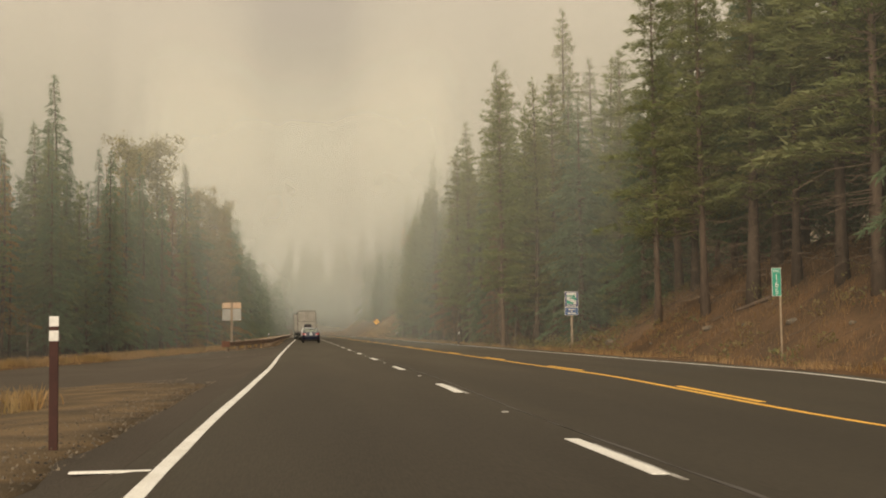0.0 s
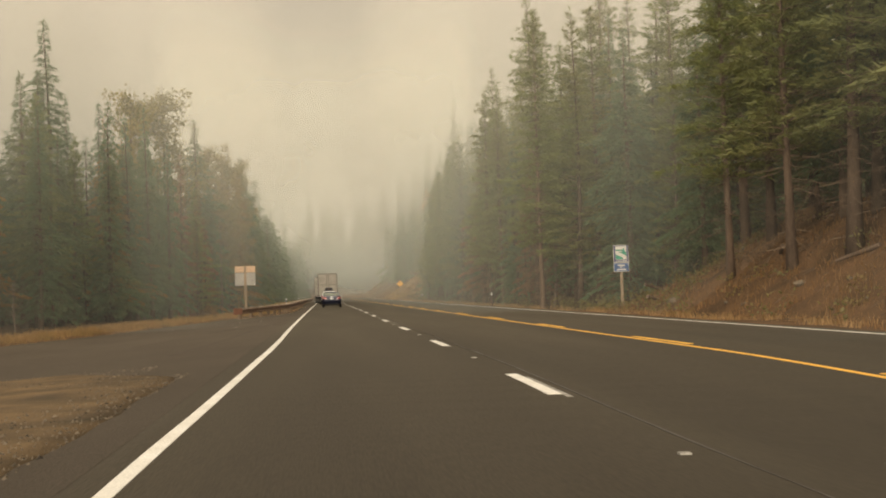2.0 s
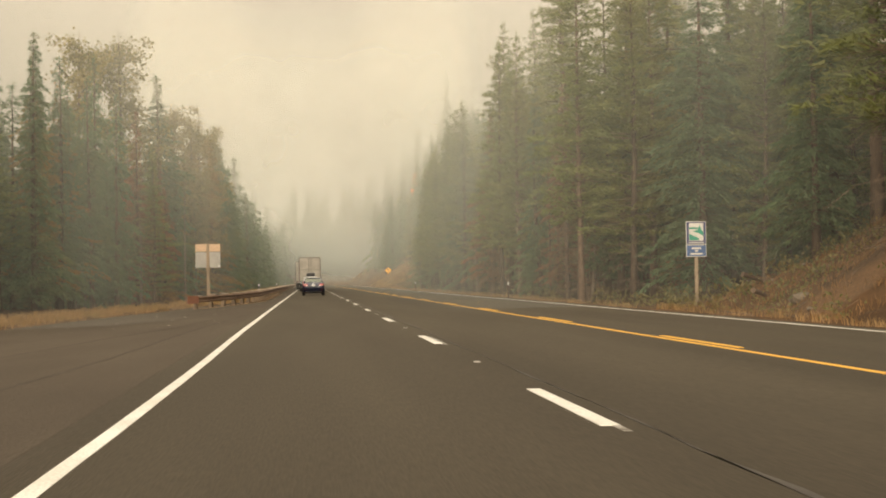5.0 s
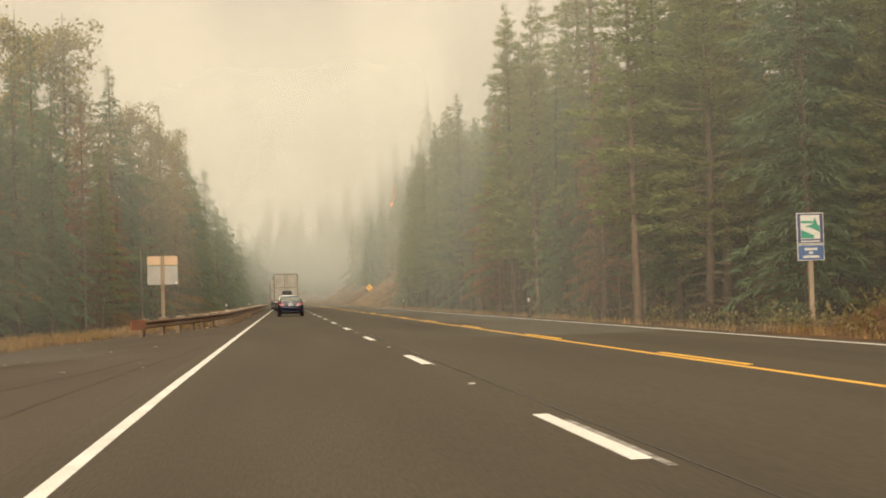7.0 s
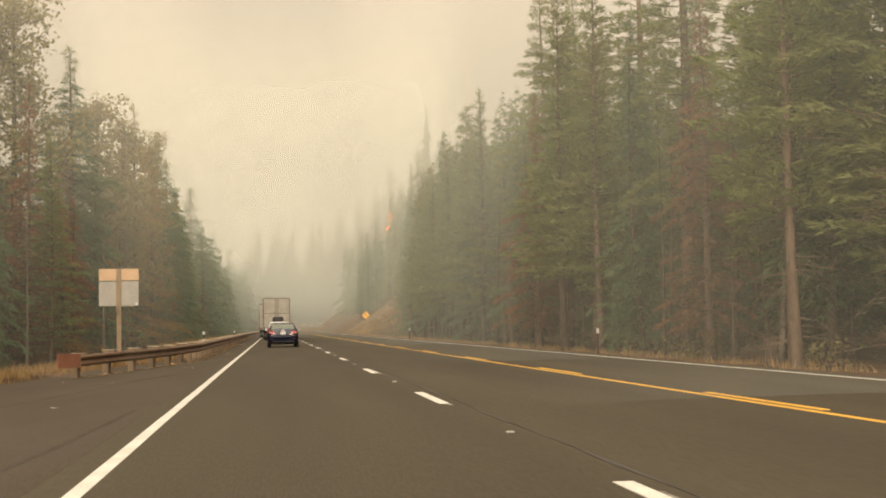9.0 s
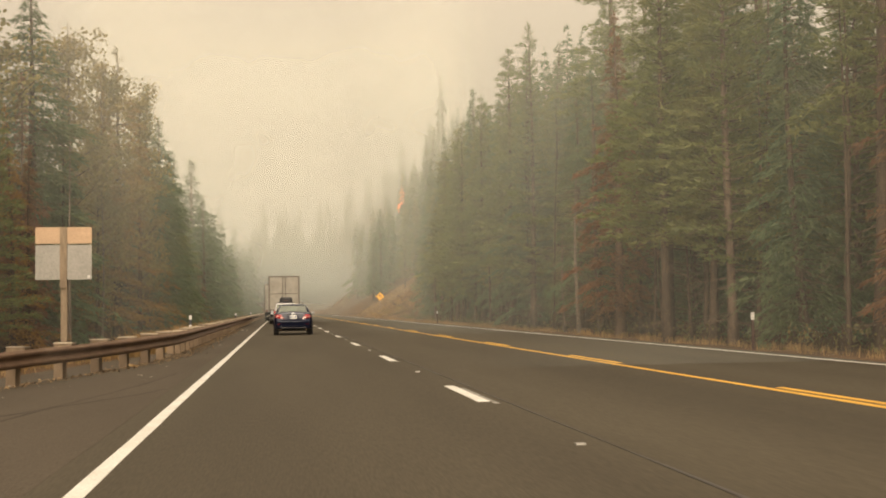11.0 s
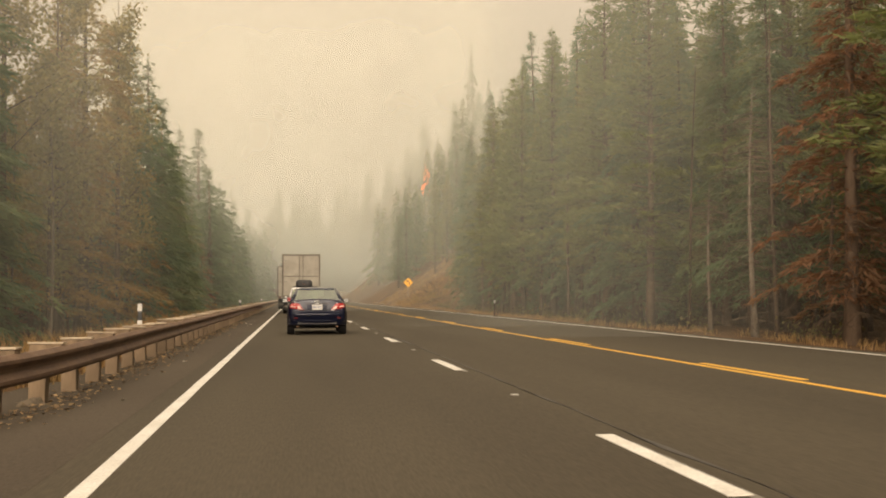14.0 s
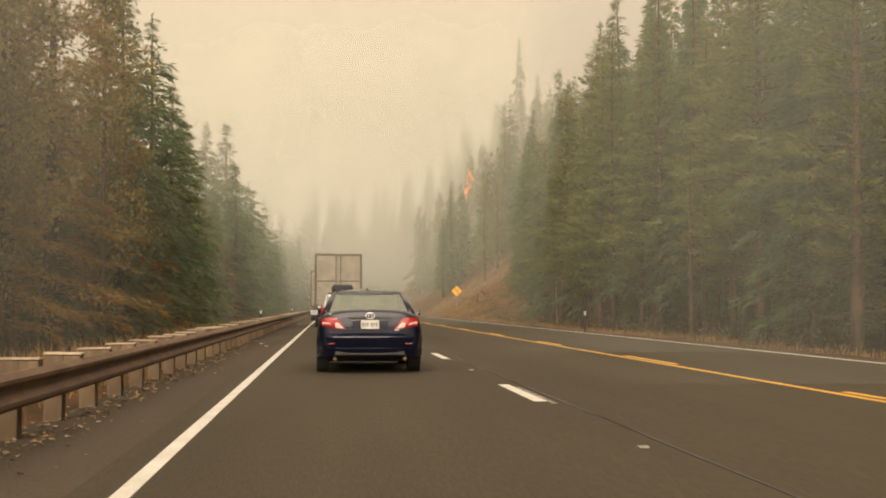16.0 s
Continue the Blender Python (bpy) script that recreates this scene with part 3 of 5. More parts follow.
def veil_mat(name, thick, top, lane, tone, high, low=0.65):
    """Thin drifting smoke on a flat sheet: densest between the tree crowns, thinner at the ground, torn by noise,
    thinning out towards the lane or the sides. Better-lit upper smoke is painted in as a brighter colour.
    """
    m = bpy.data.materials.new(name)
    m.use_nodes = True
    n, l = m.node_tree.nodes, m.node_tree.links
    n.remove(n["Principled BSDF"])

    def ramp_of(source, a, b, c, d):
        r = n.new("ShaderNodeMapRange")
        r.interpolation_type = "SMOOTHSTEP"
        for k, v in zip((1, 2, 3, 4), (a, b, c, d)):
            r.inputs[k].default_value = v
        l.new(source, r.inputs[0])
        return r.outputs[0]

    def product(p, q):
        r = n.new("ShaderNodeMath")
        r.operation = "MULTIPLY"
        l.new(p, r.inputs[0])
        l.new(q, r.inputs[1])
        return r.outputs[0]

    geo, sep, nz = n.new("ShaderNodeNewGeometry"), n.new("ShaderNodeSeparateXYZ"), n.new("ShaderNodeTexNoise")
    l.new(geo.outputs["Position"], sep.inputs[0])
    l.new(geo.outputs["Position"], nz.inputs["Vector"])
    nz.inputs["Scale"].default_value, nz.inputs["Detail"].default_value = 0.035, 3
    alpha = product(ramp_of(sep.outputs["Z"], 0.6 * top, top, 1, 0), ramp_of(sep.outputs["Z"], -0.5, 9.0, low, 1))
    alpha = product(alpha, ramp_of(nz.outputs["Fac"], 0.25, 0.75, 0.75 * thick, 1.25 * thick))
    off, side = n.new("ShaderNodeMath"), n.new("ShaderNodeMath")
    off.operation, off.inputs[1].default_value = "ADD", 0.5
    side.operation = "ABSOLUTE"
    l.new(sep.outputs["X"], off.inputs[0])
    l.new(off.outputs[0], side.inputs[0])
    ends = (0, 1) if lane[2] > 0 else (1, 0)
    alpha = product(alpha, ramp_of(side.outputs[0], lane[0], lane[1], *ends))
    tr, di, tl, half, mx = n.new("ShaderNodeBsdfTransparent"), n.new("ShaderNodeBsdfDiffuse"), n.new("ShaderNodeBsdfTranslucent"), n.new("ShaderNodeMixShader"), n.new("ShaderNodeMixShader")
    lit = n.new("ShaderNodeMix")
    lit.data_type = "RGBA"
    lit.inputs["A"].default_value, lit.inputs["B"].default_value = (*tone, 1), (*high, 1)
    l.new(ramp_of(sep.outputs["Z"], 6.0, 20.0, 0, 1), lit.inputs["Factor"])
    for sh in (di, tl):
        l.new(lit.outputs["Result"], sh.inputs["Color"])
    half.inputs[0].default_value = 0.4
    l.new(di.outputs[0], half.inputs[1])
    l.new(tl.outputs[0], half.inputs[2])
    l.new(alpha, mx.inputs[0])
    l.new(tr.outputs[0], mx.inputs[1])
    l.new(half.outputs[0], mx.inputs[2])
    l.new(mx.outputs[0], n["Material Output"].inputs["Surface"])
    return m


def smoke_bank(y, thick, top, x0, x1, lane, tone, high, label):
    vx, vz = np.linspace(x0, x1, 17), np.linspace(-2, top, 8)
    vv = [(x, y + 1.5 * math.sin(x * 0.11 + y), z) for z in vz for x in vx]
    vf = [(j * 17 + i, j * 17 + i + 1, j * 17 + i + 18, j * 17 + i + 17) for j in range(7) for i in range(16)]
    tagged(soup("drifting_smoke", vv, vf, veil_mat("wood_smoke", thick, top, lane, tone, high), smooth=True), label, "smoke", kind="stuff")


# smoke sheets coloured blue-grey low for tree shade and brighter tan above for sky light: thin banks beside the lane,
# then banks right across the road, each thicker than the last
for y, thick, inner in ((30, 0.04, 6.0), (56, 0.075, 8.6), (69, 0.12, 2.6), (82, 0.03, 12.6), (92, 0.11, 2.6), (104, 0.06, 16.0), (122, 0.115, 2.6), (136, 0.12, 2.6)):
    for x0, x1 in ((-80, -0.5 - inner), (inner - 0.5, 80)):
        smoke_bank(y, thick, 46, x0, x1, (inner, inner + 5.0, 1.0), (0.615, 0.645, 0.585), (0.765, 0.75, 0.65), "thin grey wildfire smoke hanging among the trees")
for y, thick, top, reach in ((188, 0.14, 60, 26), (245, 0.15, 70, 34), (330, 0.26, 84, 46), (406, 0.44, 100, 56)):
    smoke_bank(y, thick, top, -reach, reach, (0.75 * reach, reach, -1.0), (0.60, 0.63, 0.575), (0.60, 0.60, 0.53), "pale tan wildfire smoke drifting over the road")

# ---------------------------------------------------------------- trees


def sprays(at_, way, length, width, rng):
    """Flat tapered sprays, one for each row of at_: four corners each."""
    n = len(at_)
    way = way / np.linalg.norm(way, axis=1, keepdims=True)
    side = np.cross(way, rng.normal(size=(n, 3)))
    side /= np.linalg.norm(side, axis=1, keepdims=True) + 1e-9
    mid = at_ + way * (length * rng.uniform(0.35, 0.6, n))[:, None]
    off = side * (width * 0.5)[:, None]
    return np.stack([at_, mid + off, at_ + way * length[:, None], mid - off], 1).reshape(-1, 3)


def needles(at_, way, length, width, rng):
    """Thin pointed needle sprays, one for each row of at_: three corners each."""
    n = len(at_)
    way = way / np.linalg.norm(way, axis=1, keepdims=True)
    side = np.cross(way, rng.normal(size=(n, 3)))
    side /= np.linalg.norm(side, axis=1, keepdims=True) + 1e-9
    off = side * (width * 0.5)[:, None]
    return np.stack([at_ + off, at_ - off, at_ + way * length[:, None]], 1).reshape(-1, 3)


def conifer(seed, H, R, base, spacing, per, twigs, rise=0.15, droop=0.45, taper=0.9, tw_len=0.56, tw_w=0.085, gap=0.1, hang=0.12, dead=30, swell=0.3, fine=2.0, crest=0.6):
    """Needle sprays, live and dead limbs of a conifer, as corner arrays: boughs in whorls, each a flat feather of fine sprays."""
    rng = np.random.default_rng(seed)
    leaf, wood = [], []
    lobes = rng.uniform(0, 6.28, 3)
    z = base
    while z < H - 0.15:
        f = (z - base) / (H - base)
        r = R * (1 - f) ** taper * min(1.0, swell + 0.55 + f * 3)
        r *= 1 + 0.16 * math.sin(f * 9 + lobes[0])
        r = max(r, 0.22)
        count = per if f < 0.9 else max(3, per - 2)
        turn = rng.uniform(0, 6.28)
        lean = rng.uniform(0.75, 1.2)
        for b in range(count):
            if rng.random() < gap:
                continue
            a = turn + b * 6.28 / count + rng.normal(0, 0.25)
            L = r * lean * rng.uniform(0.5, 1.22) * (1 + 0.18 * math.sin(a * 2 + lobes[1] + 4 * f))
            h = np.array([math.cos(a), math.sin(a), 0.0])
            z0 = z + rng.uniform(-0.5, 0.5) * spacing
            n = int((5 + 2.3 * twigs * (L / R) ** 0.9) * fine)
            s = rng.uniform(0.10, 1.0, n) ** 0.8
            up = rise + crest * max(0, f - 0.55) + rng.normal(0, 0.08)
            p = h[None] * (L * s)[:, None]
            p[:, 2] = z0 + L * (up * s - droop * s * s) + rng.normal(0, 0.07, n)
            # the feather: sprays stand off both sides of the bough, longest in its middle
            out = rng.uniform(0, 1, n) * np.sin(np.clip(s * 3.0, 0.3, 2.9)) * 0.26 * L * rng.choice((-1, 1), n)
            p[:, 0] -= math.sin(a) * out
            p[:, 1] += math.cos(a) * out
            p[:, 2] -= 0.25 * np.abs(out)
            ang = np.sign(out) * rng.uniform(0.15, 1.0, n) * (1.15 - 0.5 * s)
            d = np.stack([np.cos(a + ang), np.sin(a + ang), up - 1.6 * droop * s - rng.uniform(-0.3, 0.35, n) - hang], 1) + rng.normal(0, 0.32, (n, 3))
            scale = min(1.0, 0.45 + L / R)
            fibre = scale / fine**0.5
            leaf.append(needles(p, d, tw_len * fibre * rng.uniform(0.5, 1.25, n), tw_w * fibre * rng.uniform(0.7, 1.4, n), rng))
            q = np.array([[0, 0, z0], h * L * 0.55 + [0, 0, z0 + L * (up * 0.55 - droop * 0.3)]])
            if fine > 0.6 or b % 2:
                wood.append(limb(q[0], q[1], 0.03 * scale))
        z += spacing * (1 - 0.4 * f) * rng.uniform(0.7, 1.3)
    top = np.zeros((12, 3))
    top[:, 2] = np.linspace(H - 1.0, H - 0.05, 12)
    leaf.append(needles(top, rng.normal(0, 0.45, (12, 3)) + [0, 0, 0.9], rng.uniform(0.2, 0.45, 12), rng.uniform(0.05, 0.08, 12), rng))
    for _ in range(dead):
        a, z0 = rng.uniform(0, 6.28), rng.uniform(0.8, max(2.0, base + 2.5))
        L = R * rng.uniform(0.25, 0.9)
        p = np.array([0, 0, z0])
        q = p + [math.cos(a) * L * 0.6, math.sin(a) * L * 0.6, -0.1 * L]
        e = p + [math.cos(a + 0.3) * L, math.sin(a + 0.3) * L, -rng.uniform(0.1, 0.7) * L]
        wood += [limb(p, q, 0.022), limb(q, e, 0.015)]
        for _ in range(4 if fine > 0.6 else 1):
            g = q + (e - q) * rng.uniform(0, 1)
            wood.append(limb(g, g + rng.normal(0, 0.28, 3) + [0, 0, -0.16], 0.010))
    return np.concatenate(leaf), np.concatenate(wood)


def limb(p, q, w):
    p, q = np.asarray(p, float), np.asarray(q, float)
    return np.array([p + [0, 0, w], q + [0, 0, w * 0.3], q - [0, 0, w * 0.3], p - [0, 0, w]])


def broadleaf(seed, H, R, base, limbs, leaves):
    rng = np.random.default_rng(seed)
    leaf, wood = [], []
    for i in range(limbs):
        z0 = base + (H - base) * (i / limbs) * 0.9
        f = (z0 - base) / (H - base)
        a = rng.uniform(0, 6.28)
        L = R * (1 - 0.75 * f) * rng.uniform(0.6, 1.2)
        p = np.array([0, 0, z0])
        e = p + [math.cos(a) * L, math.sin(a) * L, L * rng.uniform(0.5, 1.3)]
        e[2] = min(e[2], H)
        wood.append(limb(p, e, 0.05))
        for _ in range(5):
            c = p + (e - p) * rng.uniform(0.3, 1.0) + rng.normal(0, 0.28, 3)
            wood.append(limb(p + (e - p) * 0.4, c, 0.02))
            n = leaves
            pts = c + rng.normal(0, 1, (n, 3)) * [0.30, 0.30, 0.26]
            leaf.append(sprays(pts, rng.normal(0, 1, (n, 3)) + [0, 0, -0.4], rng.uniform(0.12, 0.25, n), rng.uniform(0.10, 0.20, n), rng))
    return np.concatenate(leaf), np.concatenate(wood)


def quads(corners):
    return np.arange(len(corners)).reshape(-1, 4)


def tris(corners):
    return np.arange(len(corners)).reshape(-1, 3)


def trunk_bm(seed, H, r, sides=8):
    rng = np.random.default_rng(seed)
    bm = bmesh.new()
    rings = []
    bend = rng.normal(0, 0.12, 2)
    for i in range(9):
        f = i / 8
        rad = r * (1 - 0.93 * f) * (1.35 if i == 0 else 1.0)
        cx, cy = bend * math.sin(f * 3.1)
        z = -0.4 if i == 0 else f * H
        rings.append([(cx + rad * math.cos(j * 6.2832 / sides) * rng.uniform(0.9, 1.1), cy + rad * math.sin(j * 6.2832 / sides) * rng.uniform(0.9, 1.1), z) for j in range(sides)])
    return loft(bm, rings)


def tree(name, seed, H, r, arrays, leaf, bark, label, category="conifer", group="roadside forest"):
    shape = quads if category == "deciduous tree" else tris
    ob = thing(name, pose(0, 0, -80), label, category, group)
    crown, wood = arrays
    part("trunk", trunk_bm(seed, H * 0.98, r), bark, ob, smooth=True)
    if len(crown):
        tagged(soup("crown", crown, shape(crown), leaf, ob), kind="stuff")
    if len(wood):
        tagged(soup("deadwood", wood, quads(wood), M["twig"], ob), kind="stuff")
    ob["height"] = H
    return ob


NONE = np.zeros((0, 3))
KINDS = {
    "fir_a": lambda f: tree("fir_tree", 1, 19, 0.24, conifer(1, 19, 3.1, 1.4, 0.46, 7, 23, fine=f), M["fir"], M["bark"], "tall dense dark green fir tree on the forest edge"),
    "fir_b": lambda f: tree("fir_tree", 2, 19, 0.22, conifer(2, 19, 2.7, 2.4, 0.46, 6, 24, droop=0.55, gap=0.2, fine=f), M["fir"], M["bark"], "tall dark green fir tree with drooping boughs"),
    "spire": lambda f: tree("spruce_tree", 3, 20, 0.2, conifer(3, 20, 2.2, 1.2, 0.44, 6, 20, droop=0.5, taper=0.85, gap=0.15, fine=f), M["fir"], M["bark"], "slender spire-shaped dark green spruce tree"),
    "lodge_a": lambda f: tree("pine_tree", 4, 19, 0.17, conifer(4, 19, 2.3, 4.2, 0.40, 6, 21, rise=0.3, droop=0.3, taper=0.7, tw_len=0.42, gap=0.14, hang=-0.15, dead=44, fine=f, crest=1.1), M["pine"], M["bark"], "slim yellow-green pine with bare lower trunk"),
    "lodge_b": lambda f: tree("pine_tree", 5, 19, 0.16, conifer(5, 19, 2.5, 2.8, 0.43, 6, 22, rise=0.35, droop=0.3, taper=0.75, tw_len=0.42, gap=0.2, hang=-0.15, dead=44, fine=f, crest=1.1), M["pine"], M["bark"], "slim pine with ragged green boughs and dead twigs"),
    "big_pine": lambda f: tree("pine_tree", 6, 24, 0.34, conifer(6, 24, 3.3, 6.0, 0.54, 6, 30, rise=0.25, droop=0.3, taper=0.6, tw_len=0.44, gap=0.22, hang=-0.2, dead=50, fine=f, crest=0.8), M["pine"], M["bark"], "large old pine with clumped ragged green boughs"),
    "brown": lambda f: tree("dying_fir_tree", 7, 16, 0.2, conifer(7, 16, 2.4, 1.6, 0.5, 6, 27, gap=0.25, tw_len=0.40, tw_w=0.07, dead=60, fine=f), M["dying"], M["bark"], "dying fir tree with rusty brown needles"),
    "larch": lambda f: tree("larch_tree", 8, 18, 0.22, conifer(8, 18, 2.7, 2.4, 0.55, 6, 30, droop=0.35, gap=0.25, tw_len=0.38, tw_w=0.07, dead=50, fine=f), M["larch"], M["bark"], "autumn larch tree with ochre and orange needles"),
    "broad": lambda f: tree("cottonwood_tree", 9, 19, 0.2, broadleaf(9, 19, 2.9, 4.0, 30, 56), M["leaf"], M["bark"], "tall cottonwood tree with thinning yellow-green leaves", "deciduous tree"),
    "bare": lambda f: tree("dead_tree", 10, 12, 0.13, (NONE, conifer(10, 12, 2.2, 8.0, 0.6, 5, 2, dead=150, fine=f)[1]), None, M["pale_bark"], "leafless dead tree with tangled grey-brown twigs", "dead tree"),
    "pole": lambda f: tree("young_pine_stem", 12, 12, 0.075, (NONE, conifer(12, 12, 0.9, 9.5, 0.8, 3, 1, dead=12, fine=0.5)[1]), None, M["bark"], "slim bare stem of a shaded young pine", "conifer"),
    "snag": lambda f: tree("dead_snag", 11, 11, 0.10, (NONE, conifer(11, 11, 0.7, 9.0, 0.8, 3, 1, dead=8, fine=f)[1]), None, M["pale_bark"], "thin pale bare dead trunk standing in the forest", "dead tree"),
}
SIZE = {"fir_a": 19, "fir_b": 19, "spire": 20, "lodge_a": 19, "lodge_b": 19, "big_pine": 24, "brown": 16, "larch": 18, "broad": 19, "bare": 12, "snag": 11, "pole": 12}
models = {}
FINE, PLAIN, COARSE = 1.5, 0.85, 0.42


def plant(kind, x, y, h, wide=1.0, turn=0.0, lean=0.0, fine=2.0):
    """One tree of that kind, h metres tall, on the ground at x, y."""
    s = h / SIZE[kind]
    m = pose(x, y, ground_z(x, y) - 0.05, lean, lean * 0.6, turn)
    if (kind, fine) in models:
        ob = copy_thing(models[kind, fine], m)
    else:
        ob = models[kind, fine] = KINDS[kind](fine)
        ob.matrix_basis = m
    ob.scale = (s * wide, s * wide, s)
    return ob


def plant_top(kind, x, y, top, wide=1.0, turn=0.0):
    return plant(kind, x, y, top - ground_z(x, y), wide, turn, fine=FINE if y < 172 else 1.0)


# trees that stand out, by foot and height of top
for row in (
    ("fir_a", -13.2, 131.4, 19.2, 1.45), ("broad", -15.6, 126, 22.5, 1.2), ("broad", -17.8, 121, 21.5, 1.1), ("fir_b", -16.2, 118, 18.5, 0.9), ("broad", -12.6, 139, 18.5, 1.1),
    ("spire", -19.2, 92.5, 20.6, 1.15), ("spire", -22.0, 88, 17.0, 1.0), ("spire", -24.5, 92, 19.0, 1.0), ("spire", -20.0, 103, 17.0, 1.0), ("spire", -18.5, 109, 17.5, 0.9),
    ("brown", -13.2, 118.5, 14.5, 1.0), ("brown", -12.4, 125.5, 12.5, 1.0), ("snag", -10.5, 127.2, 10.0, 1.0), ("snag", -11.0, 141, 9.0, 1.0),
    ("broad", -11.8, 148, 18.5, 1.0), ("larch", -11.6, 153, 19.5, 1.3), ("larch", -11.8, 146.5, 16.5, 1.0), ("fir_a", -10.9, 165, 19.3, 1.0), ("broad", -10.9, 160, 19.0, 0.9), ("fir_b", -10.9, 174.5, 18.0, 1.5),
    ("larch", -11.6, 169, 15.0, 1.0), ("fir_b", -11.0, 185, 16.0, 1.5), ("lodge_b", -11.2, 192, 15.0, 1.5), ("fir_b", -11.3, 204, 12.5, 1.4), ("fir_a", -11.2, 239.8, 17.0, 1.75), ("larch", -13.5, 231, 12.5, 1.2), ("fir_a", -15.2, 275, 27.0, 1.5), ("fir_b", -18.2, 278, 27.5, 1.3),
    ("big_pine", 18.6, 114, 26.0, 0.95), ("big_pine", 21.5, 101, 28.5, 0.95), ("big_pine", 24.5, 104, 25.0, 0.9), ("fir_a", 17.0, 76.5, 16.2, 1.15), ("fir_b", 19.6, 80, 16.5, 0.9),
    ("spire", 18.9, 149.5, 19.6, 1.1), ("spire", 20.4, 153, 18.5, 1.0), ("fir_b", 16.5, 160, 17.5, 1.1), ("spire", 17.8, 181, 22.0, 1.25), ("spire", 19.5, 193, 22.6, 1.1), ("fir_a", 18.0, 202, 20.8, 0.95),
    ("fir_b", 18.0, 215, 19.8, 1.0), ("fir_a", 19.5, 229, 18.5, 0.95), ("spire", 20.5, 233, 20.0, 1.0), ("fir_a", 18.1, 293, 20.0, 1.15), ("lodge_b", 19.5, 262, 18.6, 1.0), ("lodge_a", 22.0, 268, 19.5, 1.1), ("fir_b", 16.4, 288, 15.0, 1.2),
    ("spire", 35.5, 335, 53.5, 0.62), ("spire", 40.0, 340, 47.0, 0.9), ("spire", 32.0, 322, 40.0, 1.0), ("fir_a", 29.0, 310, 36.0, 1.0),
    ("lodge_a", 12.9, 82.6, 18.5, 1.0), ("lodge_b", 14.6, 79.5, 18.0, 1.2), ("lodge_a", 16.6, 83, 19.0, 1.2), ("fir_b", 18.5, 86, 19.0, 1.1), ("lodge_b", 15.8, 89, 18.0, 1.2), ("brown", 14.4, 93, 13.0, 1.1), ("lodge_a", 20.5, 79, 20.0, 1.2), ("fir_b", 22.0, 74, 21.0, 1.1), ("lodge_b", 24.5, 68, 21.0, 1.2), ("lodge_b", 13.6, 104, 17.5, 1.1), ("lodge_a", 13.4, 110, 18.0, 1.1), ("big_pine", 15.0, 97, 23.0, 0.9), ("big_pine", 16.8, 129, 23.5, 1.0), ("big_pine", 21, 137, 26.5, 0.9),
    ("lodge_a", 15.4, 162, 18.0, 1.2), ("fir_b", 16.6, 167, 18.5, 1.1), ("lodge_b", 15.2, 171, 17.5, 1.2), ("fir_a", 18.3, 165, 19.5, 1.1), ("lodge_a", 15.6, 177, 17.5, 1.2), ("fir_a", 17.8, 172.5, 19.0, 1.1), ("brown", 13.9, 118, 14.0, 1.2), ("bare", 13.6, 124, 8.0, 1.3), ("lodge_b", 14.1, 137, 18.0, 1.2), ("lodge_a", 14.6, 146, 18.5, 1.2), ("fir_a", 15.0, 142, 17.5, 1.0),
    ("big_pine", 20.5, 67, 24.0, 0.85), ("lodge_a", 16.9, 52, 22.0, 1.0), ("lodge_b", 18.4, 45.5, 23.0, 1.1), ("lodge_a", 17.6, 37, 22.0, 1.2), ("lodge_a", 18.2, 41, 22.0, 1.2), ("lodge_b", 20.5, 33, 24.0, 1.2), ("lodge_a", 16.4, 57.5, 20.5, 1.0),
    ("lodge_a", 18.8, 59, 23.5, 1.1), ("fir_a", 21.5, 52, 25.5, 1.0), ("fir_b", 22.5, 44, 26.0, 1.1), ("big_pine", 24.0, 60, 27.0, 1.0),
):
    plant_top(*row, turn=hash((row[1], row[2])) % 360)
taken = [(ob.matrix_basis.translation.x, ob.matrix_basis.translation.y) for ob in scene.objects if ob.get("height")]

rng = np.random.default_rng(21)


def forest_left(y):
    return float(np.interp(y, (0, 40, 60, 95, 110, 140, 400), (-24, -21, -17.5, -14.2, -12.0, -11.3, -11.3)))


def forest_right(y):
    return float(np.interp(y, (0, 50, 60, 74, 79, 190, 230, 400), (18.5, 17.5, 19.0, 19.0, 14.2, 14.8, 20, 20)))


def spaced(x, y, gap):
    if any((x - a) ** 2 + (y - b) ** 2 < gap * gap for a, b in taken):
        return False
    taken.append((x, y))
    return True


